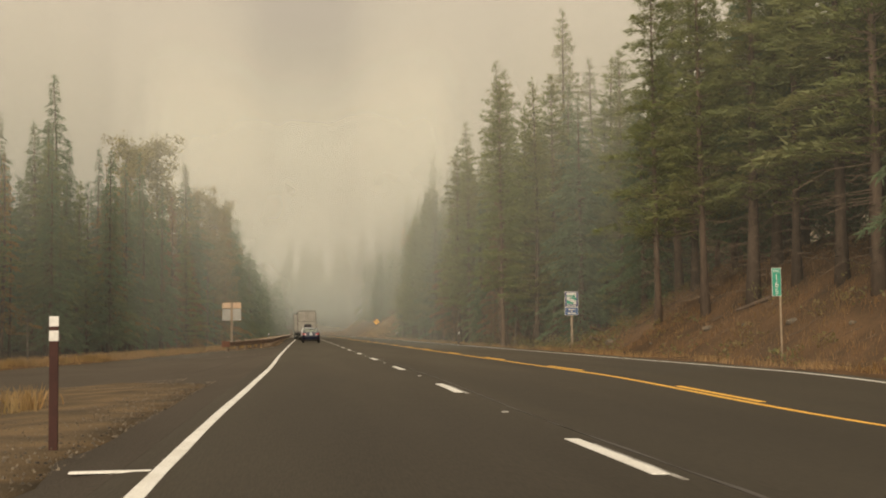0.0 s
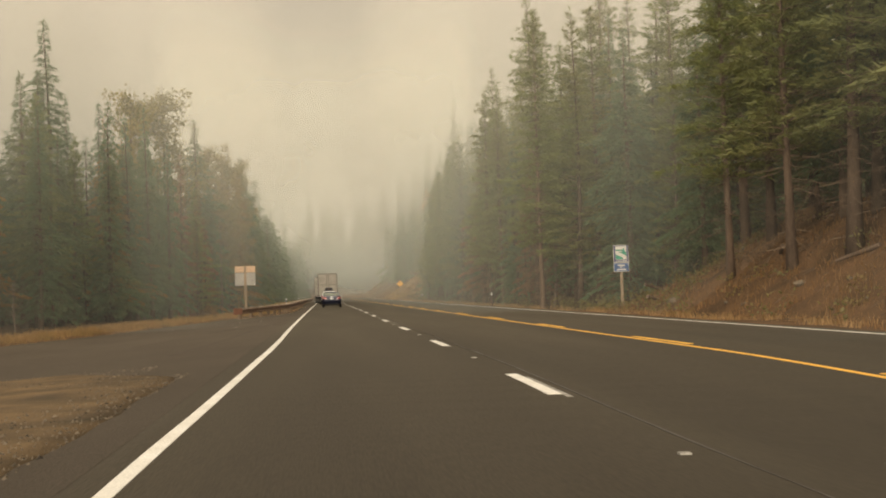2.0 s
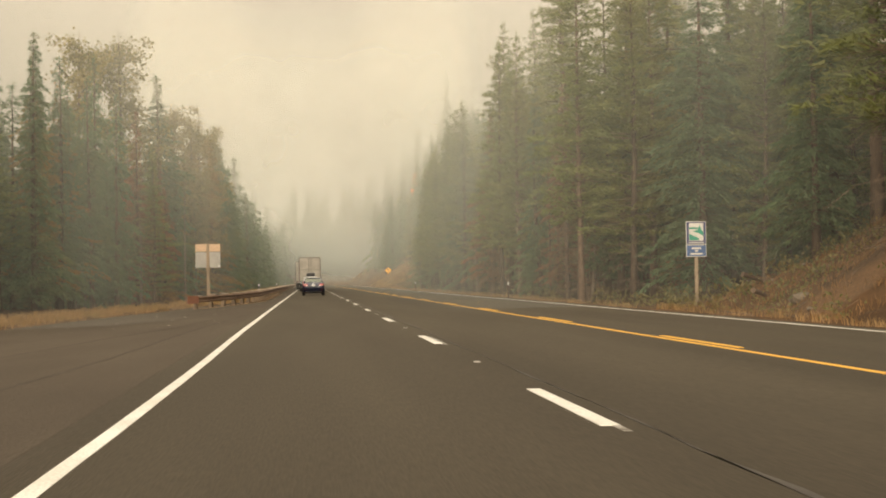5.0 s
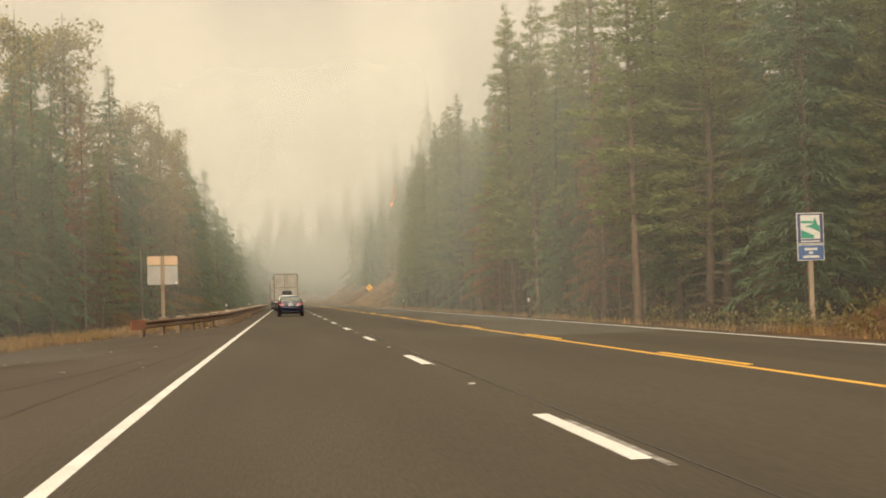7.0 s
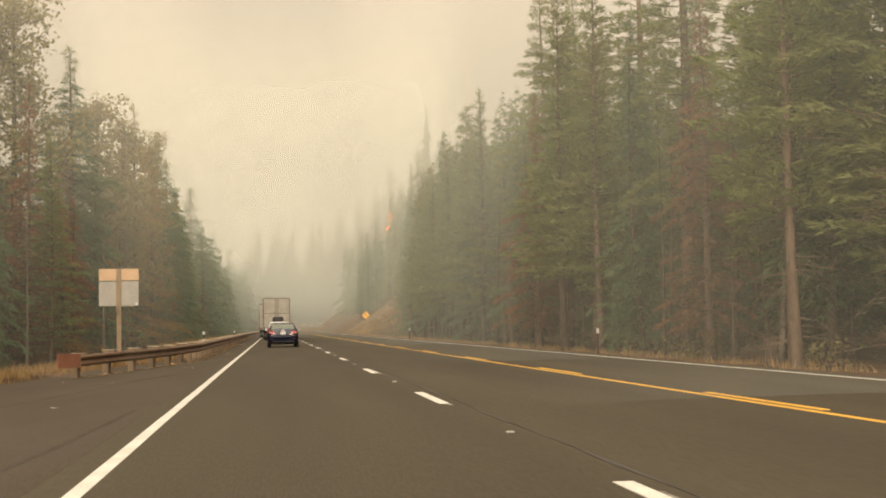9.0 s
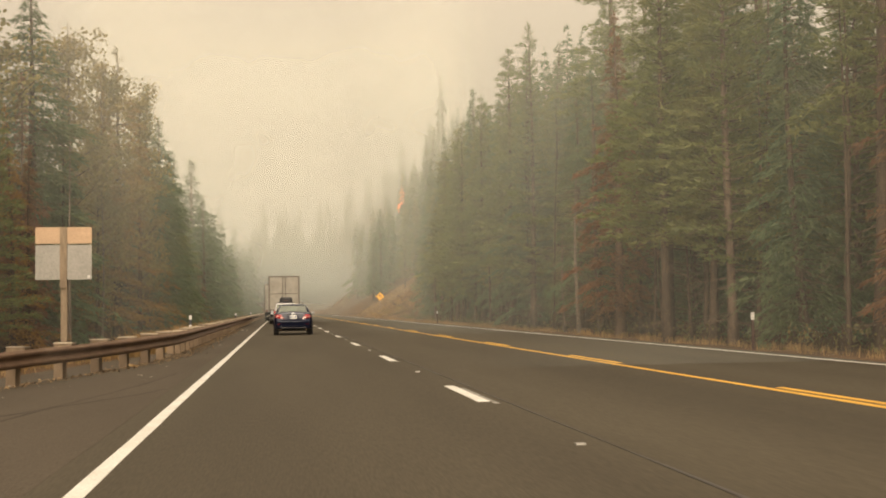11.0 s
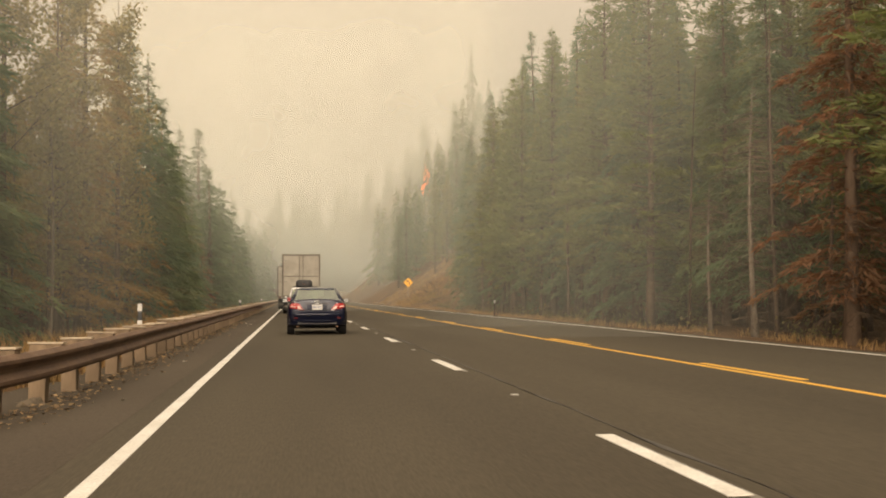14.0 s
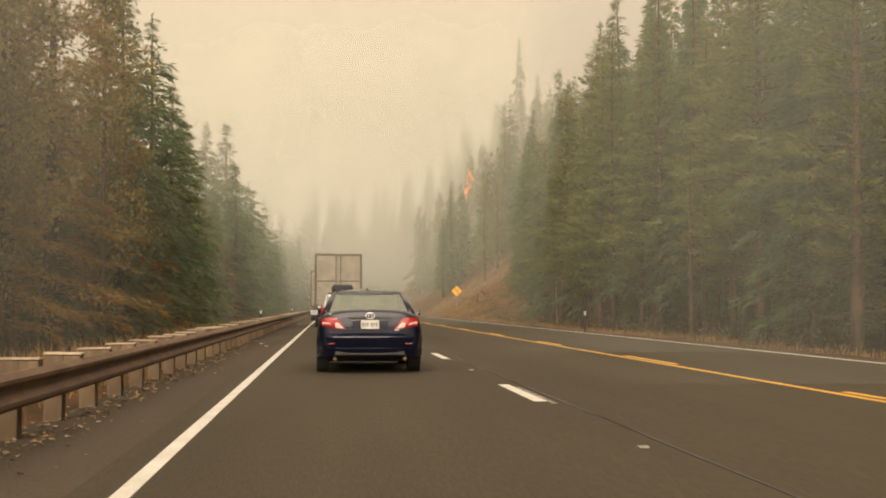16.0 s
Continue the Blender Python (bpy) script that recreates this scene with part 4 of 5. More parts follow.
LEFT_MIX = ("fir_a", "larch", "fir_b", "larch", "brown", "bare", "lodge_b", "fir_b", "broad", "brown")
NEAR_MIX = ("fir_a", "spire", "fir_b", "lodge_b", "larch", "fir_a", "lodge_a", "brown")
RIGHT_MIX = ("lodge_a", "lodge_b", "fir_a", "fir_b", "lodge_a", "spire", "lodge_b", "big_pine", "lodge_a", "fir_b")
planted = 0
for tries in range(6000):
    if planted >= 235:
        break
    left = rng.random() < 0.46
    y = rng.uniform(40, 255) if left else rng.uniform(26, 212)
    depth = 8.5 * rng.random() ** 1.4
    x = forest_left(y) - depth if left else forest_right(y) + depth
    if not spaced(x, y, (1.9 if left else 2.1) if depth < 3 else 2.5):
        continue
    mix = (NEAR_MIX if y < 112 else LEFT_MIX) if left else RIGHT_MIX
    kind = mix[rng.integers(len(mix))]
    if left and 100 < y < 160 and depth < 2.5 and rng.random() < 0.3:
        kind = "bare"
    if kind == "brown" and not left:
        kind = "lodge_b"
    h = SIZE[kind] * rng.uniform(0.74, 0.98) * (0.86 if left else 0.94)
    if left and y > 185:
        h = min(h, 13.5)
    plant(kind, x, y, h, rng.uniform(0.9, 1.25), rng.uniform(0, 360), rng.normal(0, 1.2), FINE if depth < 2.2 and y < 150 else PLAIN if depth < 4.0 and y < 170 else COARSE)
    planted += 1
# small understory firs and dead saplings along the forest edges
for _ in range(70):
    left = rng.random() < 0.5
    y = rng.uniform(52, 230)
    x = forest_left(y) + rng.uniform(-3, 0.9) if left else forest_right(y) + rng.uniform(-0.6, 3)
    if spaced(x, y, 1.3):
        kind = ("bare", "brown", "lodge_b", "bare", "fir_b")[rng.integers(5)]
        plant(kind, x, y, rng.uniform(2.5, 6.5), rng.uniform(1.2, 1.9), rng.uniform(0, 360), rng.normal(0, 3), PLAIN)

# slim shaded stems standing between the first rows
for _ in range(130):
    left = rng.random() < 0.35
    y = rng.uniform(60, 190) if left else rng.uniform(74, 190)
    x = forest_left(y) - rng.uniform(0.2, 5) if left else forest_right(y) + rng.uniform(-0.3, 5)
    if spaced(x, y, 0.8):
        plant("pole", x, y, rng.uniform(8, 12.5), rng.uniform(0.8, 1.5), rng.uniform(0, 360), rng.normal(0, 1.5), COARSE)

# the deeper woods, too many to tell apart
far_kinds = [conifer(30 + i, 18, 2.8, 2.0, 0.95, 5, 7, tw_len=0.95, tw_w=0.27, dead=6, droop=0.5, fine=0.9) for i in range(3)]


def woods(name, spots, label):
    lv, wv = [], []
    tv, tf = [], []
    for x, y, h, kind in spots:
        leaf, wood = far_kinds[kind]
        a, s = rng.uniform(0, 6.28), h / 18
        c_, s_ = math.cos(a), math.sin(a)
        turn = np.array([[c_, s_, 0], [-s_, c_, 0], [0, 0, 1]]) * s
        foot = np.array([x, y, ground_z(x, y)])
        lv.append(leaf @ turn + foot)
        wv.append(wood @ turn + foot)
        k = len(tv)
        for j in range(5):
            tv.append(foot + [0.2 * s * math.cos(j * 1.2566), 0.2 * s * math.sin(j * 1.2566), -0.3])
        tv.append(foot + [0, 0, h * 0.95])
        tf += [(k + j, k + (j + 1) % 5, k + 5) for j in range(5)]
    lv = np.concatenate(lv)
    ob = soup(name, lv, tris(lv), M["fir"])
    tagged(ob, label, "woods", kind="stuff")
    tagged(soup("trunk", tv, tf, M["bark"], ob), kind="stuff")
    return ob


def scatter(n, box_fn, gap):
    spots = []
    for _ in range(n * 6):
        if len(spots) >= n:
            break
        x, y, h = box_fn()
        if spaced(x, y, gap):
            spots.append((x, y, h, int(rng.integers(3))))
    return spots


def deep_left():
    y = rng.uniform(35, 300)
    return forest_left(y) - rng.uniform(8, 24), y, rng.uniform(12.5, 17)


def deep_right():
    y = rng.uniform(10, 240)
    return forest_right(y) + rng.uniform(7, 26), y, rng.uniform(15, 21)


def far_left():
    y = rng.uniform(245, 404)
    return -11.0 + 3.0 * step(300, 390, y) - 16 * rng.random() ** 1.5, y, rng.uniform(15, 19.5)


def far_right():
    y = rng.uniform(275, 410)
    return rng.uniform(18, 60), y, rng.uniform(13, 19)


def far_hill():
    return rng.uniform(-60, 75), rng.uniform(414, 500), rng.uniform(11, 19)


woods("deep_woods", scatter(190, deep_left, 2.4), "deep dark conifer woods behind the forest edge")
woods("deep_woods", scatter(150, deep_right, 2.6), "deep dark conifer woods behind the forest edge")
# unseen woods added to close the place and darken reflections in the car
def behind_start():
    y = rng.uniform(-95, 12)
    return (-30 - 16 * rng.random() if rng.random() < 0.5 else 21 + 16 * rng.random()), y, rng.uniform(14, 18)


woods("deep_woods", scatter(70, behind_start, 3.0), "unseen conifer woods added behind the start")
woods("distant_woods", scatter(70, far_left, 3.0), "distant conifers fading into wildfire smoke")
woods("distant_woods", scatter(75, far_right, 3.4), "distant conifers on a smoky hillside")
def hill_front():
    return rng.uniform(-14, 24), rng.uniform(410, 432), rng.uniform(12, 17)


def hill_middle():
    return rng.uniform(-9, 4), rng.uniform(409, 445), rng.uniform(14, 19)


woods("hillside_woods", scatter(34, hill_middle, 1.0), "faint conifers on a hillside veiled by smoke")
woods("hillside_woods", scatter(80, hill_front, 1.6), "faint conifers on a hillside veiled by smoke")
woods("hillside_woods", scatter(115, far_hill, 3.0), "faint conifers on a hillside veiled by smoke")

# ---------------------------------------------------------------- grass and brush


def blades(spots, lo, hi, wide):
    n = len(spots)
    s = np.asarray(spots)
    h = rng.uniform(lo, hi, n)
    a = rng.uniform(0, 6.28, n)
    lean = rng.normal(0, 0.35, (n, 2)) * h[:, None]
    w = wide * rng.uniform(0.6, 1.4, n)
    dx = np.stack([np.cos(a) * w, np.sin(a) * w, np.zeros(n)], 1)
    mid = s + np.stack([lean[:, 0] * 0.4, lean[:, 1] * 0.4, h * 0.6], 1)
    tip = s + np.stack([lean[:, 0], lean[:, 1], h], 1)
    return np.stack([s - dx, s + dx, mid + dx * 0.6, mid - dx * 0.6, tip], 1).reshape(-1, 3)


def grass(name, spots, lo, hi, wide, material, label, category="grass"):
    v = blades(spots, lo, hi, wide)
    k = np.arange(len(spots))[:, None] * 5
    f = [list(r) for r in (k + [0, 1, 2, 3])] + [list(r) for r in (k + [3, 2, 4])]
    me = bpy.data.meshes.new(name)
    me.from_pydata(v.tolist(), [], [[int(i) for i in r] for r in f])
    ob = link_mesh(name, me, material)
    return tagged(ob, label, category, kind="stuff")


def clumps(n, per, where, spread):
    out = []
    for _ in range(n):
        x, y = where()
        for _ in range(per):
            a, b = x + rng.normal(0, spread), y + rng.normal(0, spread)
            if ROAD_L - 0.2 < a < ROAD_R + 0.25 or (a < 0 and a > apron_edge(b) + 0.2 and not (b < 27 and a < -4.2)):
                continue
            base = ground_z(a, b) if not (b < 30 and -11 < a < 0) else -0.012 - 0.055 * min(ROAD_L - a, 6.0) + 0.06
            out.append((a, b, base - 0.02))
    return out


def right_verge():
    y = rng.uniform(24, 250)
    return rng.uniform(11.9, 14.2), y


def right_bank():
    return rng.uniform(13.0, 21), rng.uniform(22, 72)


def left_verge():
    y = rng.uniform(48, 112)
    return apron_edge(y) - 0.25 - abs(rng.normal(0, 0.9)), y


def rail_verge():
    y = 104 + 150 * rng.random() ** 1.4
    return rng.uniform(-5.6, -3.9), y


def island_grass():
    return rng.uniform(-8.5, -5.0), rng.uniform(15.5, 23)


def far_bank():
    return rng.uniform(12.2, 24), rng.uniform(228, 275)


grass("dry_grass", clumps(600, 13, right_verge, 0.16), 0.08, 0.32, 0.012, M["grass"], "dry tan grass along the road verge")
grass("dry_grass", clumps(1300, 10, right_bank, 0.2), 0.10, 0.34, 0.013, M["bank_grass"], "dry orange-tan grass on the cut bank")
grass("dry_grass", clumps(700, 16, left_verge, 0.2), 0.10, 0.42, 0.014, M["grass"], "tall dry grass at the edge of the pull-off")
grass("dry_grass", clumps(800, 12, rail_verge, 0.18), 0.2, 0.75, 0.013, M["grass"], "dry grass growing behind the guardrail")
grass("dry_grass", clumps(60, 40, island_grass, 0.16), 0.15, 0.42, 0.010, M["grass"], "dry golden grass tufts on the gravel island")
grass("dry_grass", clumps(500, 10, far_bank, 0.3), 0.2, 0.6, 0.03, M["grass"], "dry grass on a far cut bank")


def weed_spot():
    if rng.random() < 0.45:
        y = rng.uniform(60, 78)
        return rng.uniform(13.2, 20), y
    return rng.uniform(13.2, 16.5), rng.uniform(72, 235)


def weeds(n, where, label):
    out = []
    for _ in range(n):
        x, y = where()
        z = ground_z(x, y)
        h = rng.uniform(0.25, 0.8)
        k = 40
        p = np.array([x, y, z]) + rng.normal(0, 1, (k, 3)) * [0.28, 0.28, 0.0] + np.stack([np.zeros(k), np.zeros(k), rng.uniform(0.02, h, k)], 1)
        out.append(sprays(p, rng.normal(0, 0.8, (k, 3)) + [0, 0, 0.5], rng.uniform(0.08, 0.2, k), rng.uniform(0.04, 0.1, k), rng))
    v = np.concatenate(out)
    tagged(soup("roadside_weeds", v, quads(v), M["weeds"]), label, "shrubs", kind="stuff")


weeds(170, weed_spot, "low yellow-green weeds at the foot of the trees")
weeds(60, right_bank, "low straggling weeds on the dry cut bank")
sticks = []
for _ in range(700):
    x, y = right_bank() if rng.random() < 0.6 else weed_spot()
    p = np.array([x, y, ground_z(x, y) + rng.uniform(0.02, 0.10)])
    a, L = rng.uniform(0, 6.28), rng.uniform(0.2, 1.1)
    q = np.array([x + math.cos(a) * L, y + math.sin(a) * L, 0.0])
    q[2] = ground_z(q[0], q[1]) + rng.uniform(0.02, 0.15)
    sticks.append(limb(p, q, rng.uniform(0.01, 0.025)))
sticks = np.concatenate(sticks)
tagged(soup("fallen_twigs", sticks, quads(sticks), M["twig"]), "fallen twigs and bark scattered on the ground", "twigs", kind="stuff")

# broken branches, rocks and stumps on the cut bank
rock = thing("rock", pose(15.0, 61, ground_z(15.0, 61)), "rough pale brown rock half sunk in the bank", "rock", "bank rocks")
bm = bmesh.new()
bmesh.ops.create_icosphere(bm, subdivisions=2, radius=0.3)
for v in bm.verts:
    v.co = Vector((v.co.x * 1.4, v.co.y, v.co.z * 0.7)) * (1 + 0.35 * noise.noise(v.co * 5))
part("stone", bm, M["stone"], rock)
for _ in range(16):
    x, y = rng.uniform(13.4, 19), rng.uniform(28, 69)
    ob = copy_thing(rock, pose(x, y, ground_z(x, y), rng.uniform(-20, 20), rng.uniform(-20, 20), rng.uniform(0, 360)))
    s = rng.uniform(0.2, 0.6)
    ob.scale = (s, s, s)
log = thing("fallen_log", pose(15.2, 64.5, ground_z(15.2, 64.5) + 0.1, 0, 12, 40), "weathered fallen log lying on the bank", "log", "fallen logs")
part("log", tube(bmesh.new(), (-0.9, 0, 0), (0.9, 0, 0), 0.09, 0.06, 9), M["bark"], log)
for x, y, rz in ((17.2, 47, 120), (16.0, 67, 20), (18.0, 56, 75), (15.5, 236, 60), (17, 243, 50)):
    copy_thing(log, pose(x, y, ground_z(x, y) + 0.1, 0, 15, rz))
stump = thing("tree_stump", pose(14.6, 88, ground_z(14.6, 88)), "short sawn tree stump among the pines", "stump")
part("stump", tube(bmesh.new(), (0, 0, -0.2), (0, 0, 0.75), 0.3, 0.24, 10), M["bark"], stump)

# ---------------------------------------------------------------- guardrail
def rail_x(y):
    return -3.35 - (3.05 * ((104.0 - y) / 16.0) ** 2 if y < 104 else 0.0)


def rail_ground(x):
    return -0.012 - 0.055 * min(ROAD_L - x, 6.0)


guardrail = thing("guardrail", pose(0, 0, 0), "rusty steel guardrail on weathered timber posts", "guardrail")
prof = ((0.0, 0.70), (0.025, 0.695), (0.085, 0.65), (0.085, 0.615), (0.02, 0.555), (0.02, 0.52), (0.085, 0.455), (0.085, 0.42), (0.025, 0.375), (0.0, 0.37))
rings = []
for y in axis((88.9, 108, 26), (108, 310, 55)):
    x = rail_x(y)
    t = Vector((rail_x(y + 0.2) - x, 0.2, 0)).normalized()
    nrm = Vector((t.y, -t.x, 0))
    z0 = rail_ground(x) - 0.03 + 0.012 * noise.noise((y * 0.4, 0, 5))
    front = [Vector((x, y, z0 + h)) + nrm * d for d, h in prof]
    back = [Vector((x, y, z0 + h)) + nrm * (d - 0.012) for d, h in prof[::-1]]
    rings.append(front + back)
part("rail", loft(bmesh.new(), rings), M["rust"], guardrail, "rusty corrugated steel beam")
bm = bmesh.new()
x, y = rail_x(88.3), 88.3
z0 = rail_ground(-6.3)
slab(bm, [(x - 0.22, y - 0.3, z0 + 0.33), (x + 0.28, y + 0.42, z0 + 0.33), (x + 0.28, y + 0.42, z0 + 0.73), (x - 0.22, y - 0.3, z0 + 0.73)], 0.05)
part("end_plate", bm, M["rust_red"], guardrail, "red-brown rusted end plate")
post_bm, block_bm = bmesh.new(), bmesh.new()
bx(post_bm, (-0.38, -0.1, -0.5), (-0.18, 0.1, 0.70), 0.012)
bx(block_bm, (-0.18, -0.1, 0.36), (0.0, 0.1, 0.695), 0.01)
# thin caps in a paler colour than the posts
cap_bm, cap_me = bmesh.new(), bpy.data.meshes.new("post_cap")
bx(cap_bm, (-0.395, -0.115, 0.702), (0.015, 0.115, 0.722), 0.005)
cap_bm.to_mesh(cap_me)
cap_me.materials.append(M["cap_timber"])
post_me, block_me = bpy.data.meshes.new("post"), bpy.data.meshes.new("block")
post_bm.to_mesh(post_me)
block_bm.to_mesh(block_me)
post_me.materials.append(M["rail_timber"])
block_me.materials.append(M["rail_timber"])
y = 89.2
rng = np.random.default_rng(8)
while y < 300:
    x = rail_x(y)
    turn = math.degrees(math.atan2(-(rail_x(y + 0.2) - x), 0.2))
    m = pose(x, y, rail_ground(x) + rng.uniform(-0.02, 0.03), rng.normal(0, 1), rng.normal(0, 1), turn)
    for nm, me in (("post", post_me), ("block", block_me), ("post_cap", cap_me)):
        ob = new(nm, me)
        ob.parent, ob.matrix_basis = guardrail, m
    y += 1.9

# ---------------------------------------------------------------- signs and posts
sign = thing("road_sign", pose(-6.68, 103.0, -0.3), "back of a highway sign on a timber post", "road sign")
part("post", bx(bmesh.new(), (-0.09, 0.02, -0.6), (0.09, 0.16, 3.85), 0.01), M["timber"], sign)
part("post_strap", bx(bmesh.new(), (-0.10, -0.075, 2.2), (0.10, 0.018, 3.93), 0.008), M["timber"], sign)
part("lower_panel", bx(bmesh.new(), (-0.78, -0.035, 2.43), (0.78, -0.01, 3.42), 0.004), M["sign_back"], sign, "bare grey aluminium panel")
part("upper_panel", bx(bmesh.new(), (-0.78, -0.035, 3.46), (0.78, -0.01, 3.93), 0.004), M["plywood"], sign, "orange-tan plywood panel")
part("sticker", bx(bmesh.new(), (0.66, -0.041, 2.47), (0.74, -0.036, 2.56)), M["sign_white"], sign, "small white sticker")

adopt = thing("adopt_highway_sign", pose(15.6, 73.2, ground_z(15.6, 73.2) - 0.02, 0, 0, -4), "blue and white picture sign on a timber post", "road sign")
gz = -(ground_z(15.6, 73.2) - 0.02)
part("post", bx(bmesh.new(), (-0.07, 0.0, -0.5), (0.07, 0.12, gz + 3.0), 0.01), M["timber"], adopt)


def rim_panel(parent, name, x0, x1, z0, z1, face, edge):
    """A sheet-metal panel with a raised border and a field of another colour."""
    bm = bmesh.new()
    bx(bm, (x0, -0.03, z0), (x1, -0.004, z1), 0.006)
    p = part(name, bm, edge, parent)
    bm = bmesh.new()
    bx(bm, (x0 + 0.025, -0.036, z0 + 0.025), (x1 - 0.025, -0.031, z1 - 0.025))
    part("field", bm, face, p)
    return p


top_p = rim_panel(adopt, "picture_panel", -0.42, 0.42, gz + 2.43, gz + 3.38, M["sign_navy"], M["sign_white"])
part("picture_ground", slab(bmesh.new(), [(-0.30, -0.042, gz + 2.58), (0.30, -0.042, gz + 2.58), (0.30, -0.042, gz + 3.31), (-0.30, -0.042, gz + 3.31)], 0.004), M["sign_white"], top_p)
for pts in (
    [(-0.29, 2.60), (0.10, 2.60), (0.12, 2.68), (-0.02, 2.75), (-0.29, 2.87)],
    [(-0.16, 2.97), (0.08, 2.90), (0.29, 2.78), (0.29, 2.98), (0.12, 3.04)],
    [(0.04, 2.97), (0.26, 2.93), (0.15, 3.24)],
    [(-0.29, 3.06), (0.08, 3.06), (0.06, 3.13), (-0.29, 3.14)],
):
    part("picture_shape", slab(bmesh.new(), [(a, -0.047, gz + b) for a, b in pts], 0.004), M["sign_green"], top_p, "green landscape shape")
part("caption_bar", slab(bmesh.new(), [(-0.30, -0.041, gz + 2.49), (0.30, -0.041, gz + 2.49), (0.30, -0.041, gz + 2.53), (-0.30, -0.041, gz + 2.53)], 0.004), M["sign_white"], top_p)
low_p = rim_panel(adopt, "name_panel", -0.42, 0.42, gz + 1.92, gz + 2.41, M["sign_blue"], M["sign_white"])
for half, z in ((0.20, 2.27), (0.06, 2.16), (0.25, 2.04)):
    part("caption_bar", slab(bmesh.new(), [(-half, -0.041, gz + z - 0.035), (half, -0.041, gz + z - 0.035), (half, -0.041, gz + z + 0.035), (-half, -0.041, gz + z + 0.035)], 0.004), M["sign_white"], low_p)

mile = thing("milepost_sign", pose(14.35, 37.5, ground_z(14.35, 37.5)), "narrow green mile marker on a thin steel post", "mile marker")
gz = -ground_z(14.35, 37.5)
part("post", bx(bmesh.new(), (0.10, 0.0, -0.4), (0.15, 0.05, gz + 2.95), 0.005), M["timber"], mile)
plate = part("plate", bx(bmesh.new(), (-0.155, -0.02, gz + 2.04), (0.155, -0.002, gz + 2.95), 0.004), M["sign_white"], mile)
part("field", bx(bmesh.new(), (-0.14, -0.025, gz + 2.055), (0.14, -0.021, gz + 2.935)), M["sign_green"], plate)


def lettering(text, x, y, z, size, parent, material):
    cu = bpy.data.curves.new("lettering", "FONT")
    cu.body, cu.size, cu.align_x, cu.align_y, cu.extrude = text, size, "CENTER", "CENTER", 0.002
    cu.materials.append(material)
    ob = new("lettering", cu)
    ob.parent, ob.matrix_basis = parent, pose(x, y, z, 90, 0, 0)
    return ob


lettering("MILE", 0, -0.028, gz + 2.85, 0.10, plate, M["sign_white"])
for ch, z in (("1", 2.64), ("6", 2.41), ("5", 2.18)):
    lettering(ch, 0, -0.028, gz + z, 0.27, plate, M["sign_white"])

curve = thing("curve_sign", pose(14.0, 245, ground_z(14.0, 245)), "yellow diamond warning sign with a black arrow", "road sign")
gz = 3.0 - ground_z(14.0, 245)
part("post", bx(bmesh.new(), (-0.06, 0, -0.5), (0.06, 0.1, gz + 0.3), 0.01), M["timber"], curve)
dia = part("plate", slab(bmesh.new(), [(0, -0.02, gz - 0.62), (0.62, -0.02, gz), (0, -0.02, gz + 0.62), (-0.62, -0.02, gz)], 0.02), M["sign_yellow"], curve)
bm = bmesh.new()
slab(bm, [(0.10, -0.027, gz - 0.32), (0.20, -0.027, gz - 0.32), (0.20, -0.027, gz + 0.02), (-0.05, -0.027, gz + 0.2), (-0.12, -0.027, gz + 0.12), (0.10, -0.027, gz - 0.02)], 0.004)
slab(bm, [(-0.22, -0.027, gz + 0.04), (0.02, -0.027, gz + 0.26), (-0.22, -0.027, gz + 0.30)], 0.004)
part("arrow", bm, M["black"], dia)


def banded_post(name, x, y, z, high, wide, bands, body, label, category="delineator", group=""):
    """A flat roadside marker post with coloured bands near its top."""
    ob = thing(name, pose(x, y, z), label, category, group)
    bm = bmesh.new()
    bx(bm, (-wide / 2, -0.012, -0.3), (wide / 2, 0.02, high), 0.006)
    part("post", bm, body, ob)
    for a, b, material in bands:
        part("band", bx(bmesh.new(), (-wide / 2 - 0.002, -0.017, a), (wide / 2 + 0.002, 0.022, b), 0.002), M[material], ob, material.replace("_", " ") + " band")
    return ob


banded_post("marker_post", -3.20, 11.95, -0.02, 1.27, 0.085, ((1.17, 1.268, "sign_white"), (1.03, 1.13, "sign_white")), M["brown_post"], "dark red-brown marker post with two white bands", "marker post")
banded_post("delineator", -3.95, 114.4, -0.11, 1.14, 0.09, ((0.98, 1.138, "sign_white"), (0.62, 0.78, "sign_white")), M["black"], "black and white banded delineator behind the guardrail", group="delineators")
for x, y, h in ((-3.95, 163, 1.1), (-3.95, 212, 1.1)):
    banded_post("delineator", x, y, -0.11, h, 0.09, ((h - 0.16, h - 0.002, "sign_white"), (h - 0.52, h - 0.36, "sign_white")), M["black"], "black and white banded delineator behind the guardrail", group="delineators")
for x, y in ((11.75, 162.6), (11.8, 98)):
    banded_post("delineator", x, y, -0.05, 1.0, 0.085, ((0.80, 0.998, "sign_white"),), M["brown_post"], "thin brown delineator with a white top", group="delineators")

# litter and chips by the guardrail
lv, lf = [], []
rng = np.random.default_rng(4)
for _ in range(170):
    y = rng.uniform(60, 150)
    x = rng.uniform(-4.6, -2.4) if y > 95 else rng.uniform(-9, -2.6)
    if x < apron_edge(y) + 0.1:
        continue
    z = rail_ground(x) + 0.012
    r = 0.015 + 0.06 * rng.random() ** 4
    a, k = rng.uniform(0, 6.28), len(lv)
    for j in range(4):
        lv.append((x + r * rng.uniform(0.5, 1.3) * math.cos(a + j * 1.57), y + r * rng.uniform(0.5, 1.3) * math.sin(a + j * 1.57), z + rng.uniform(0, r * 0.6)))
    lf += [(k, k + 1, k + 2), (k, k + 2, k + 3)]
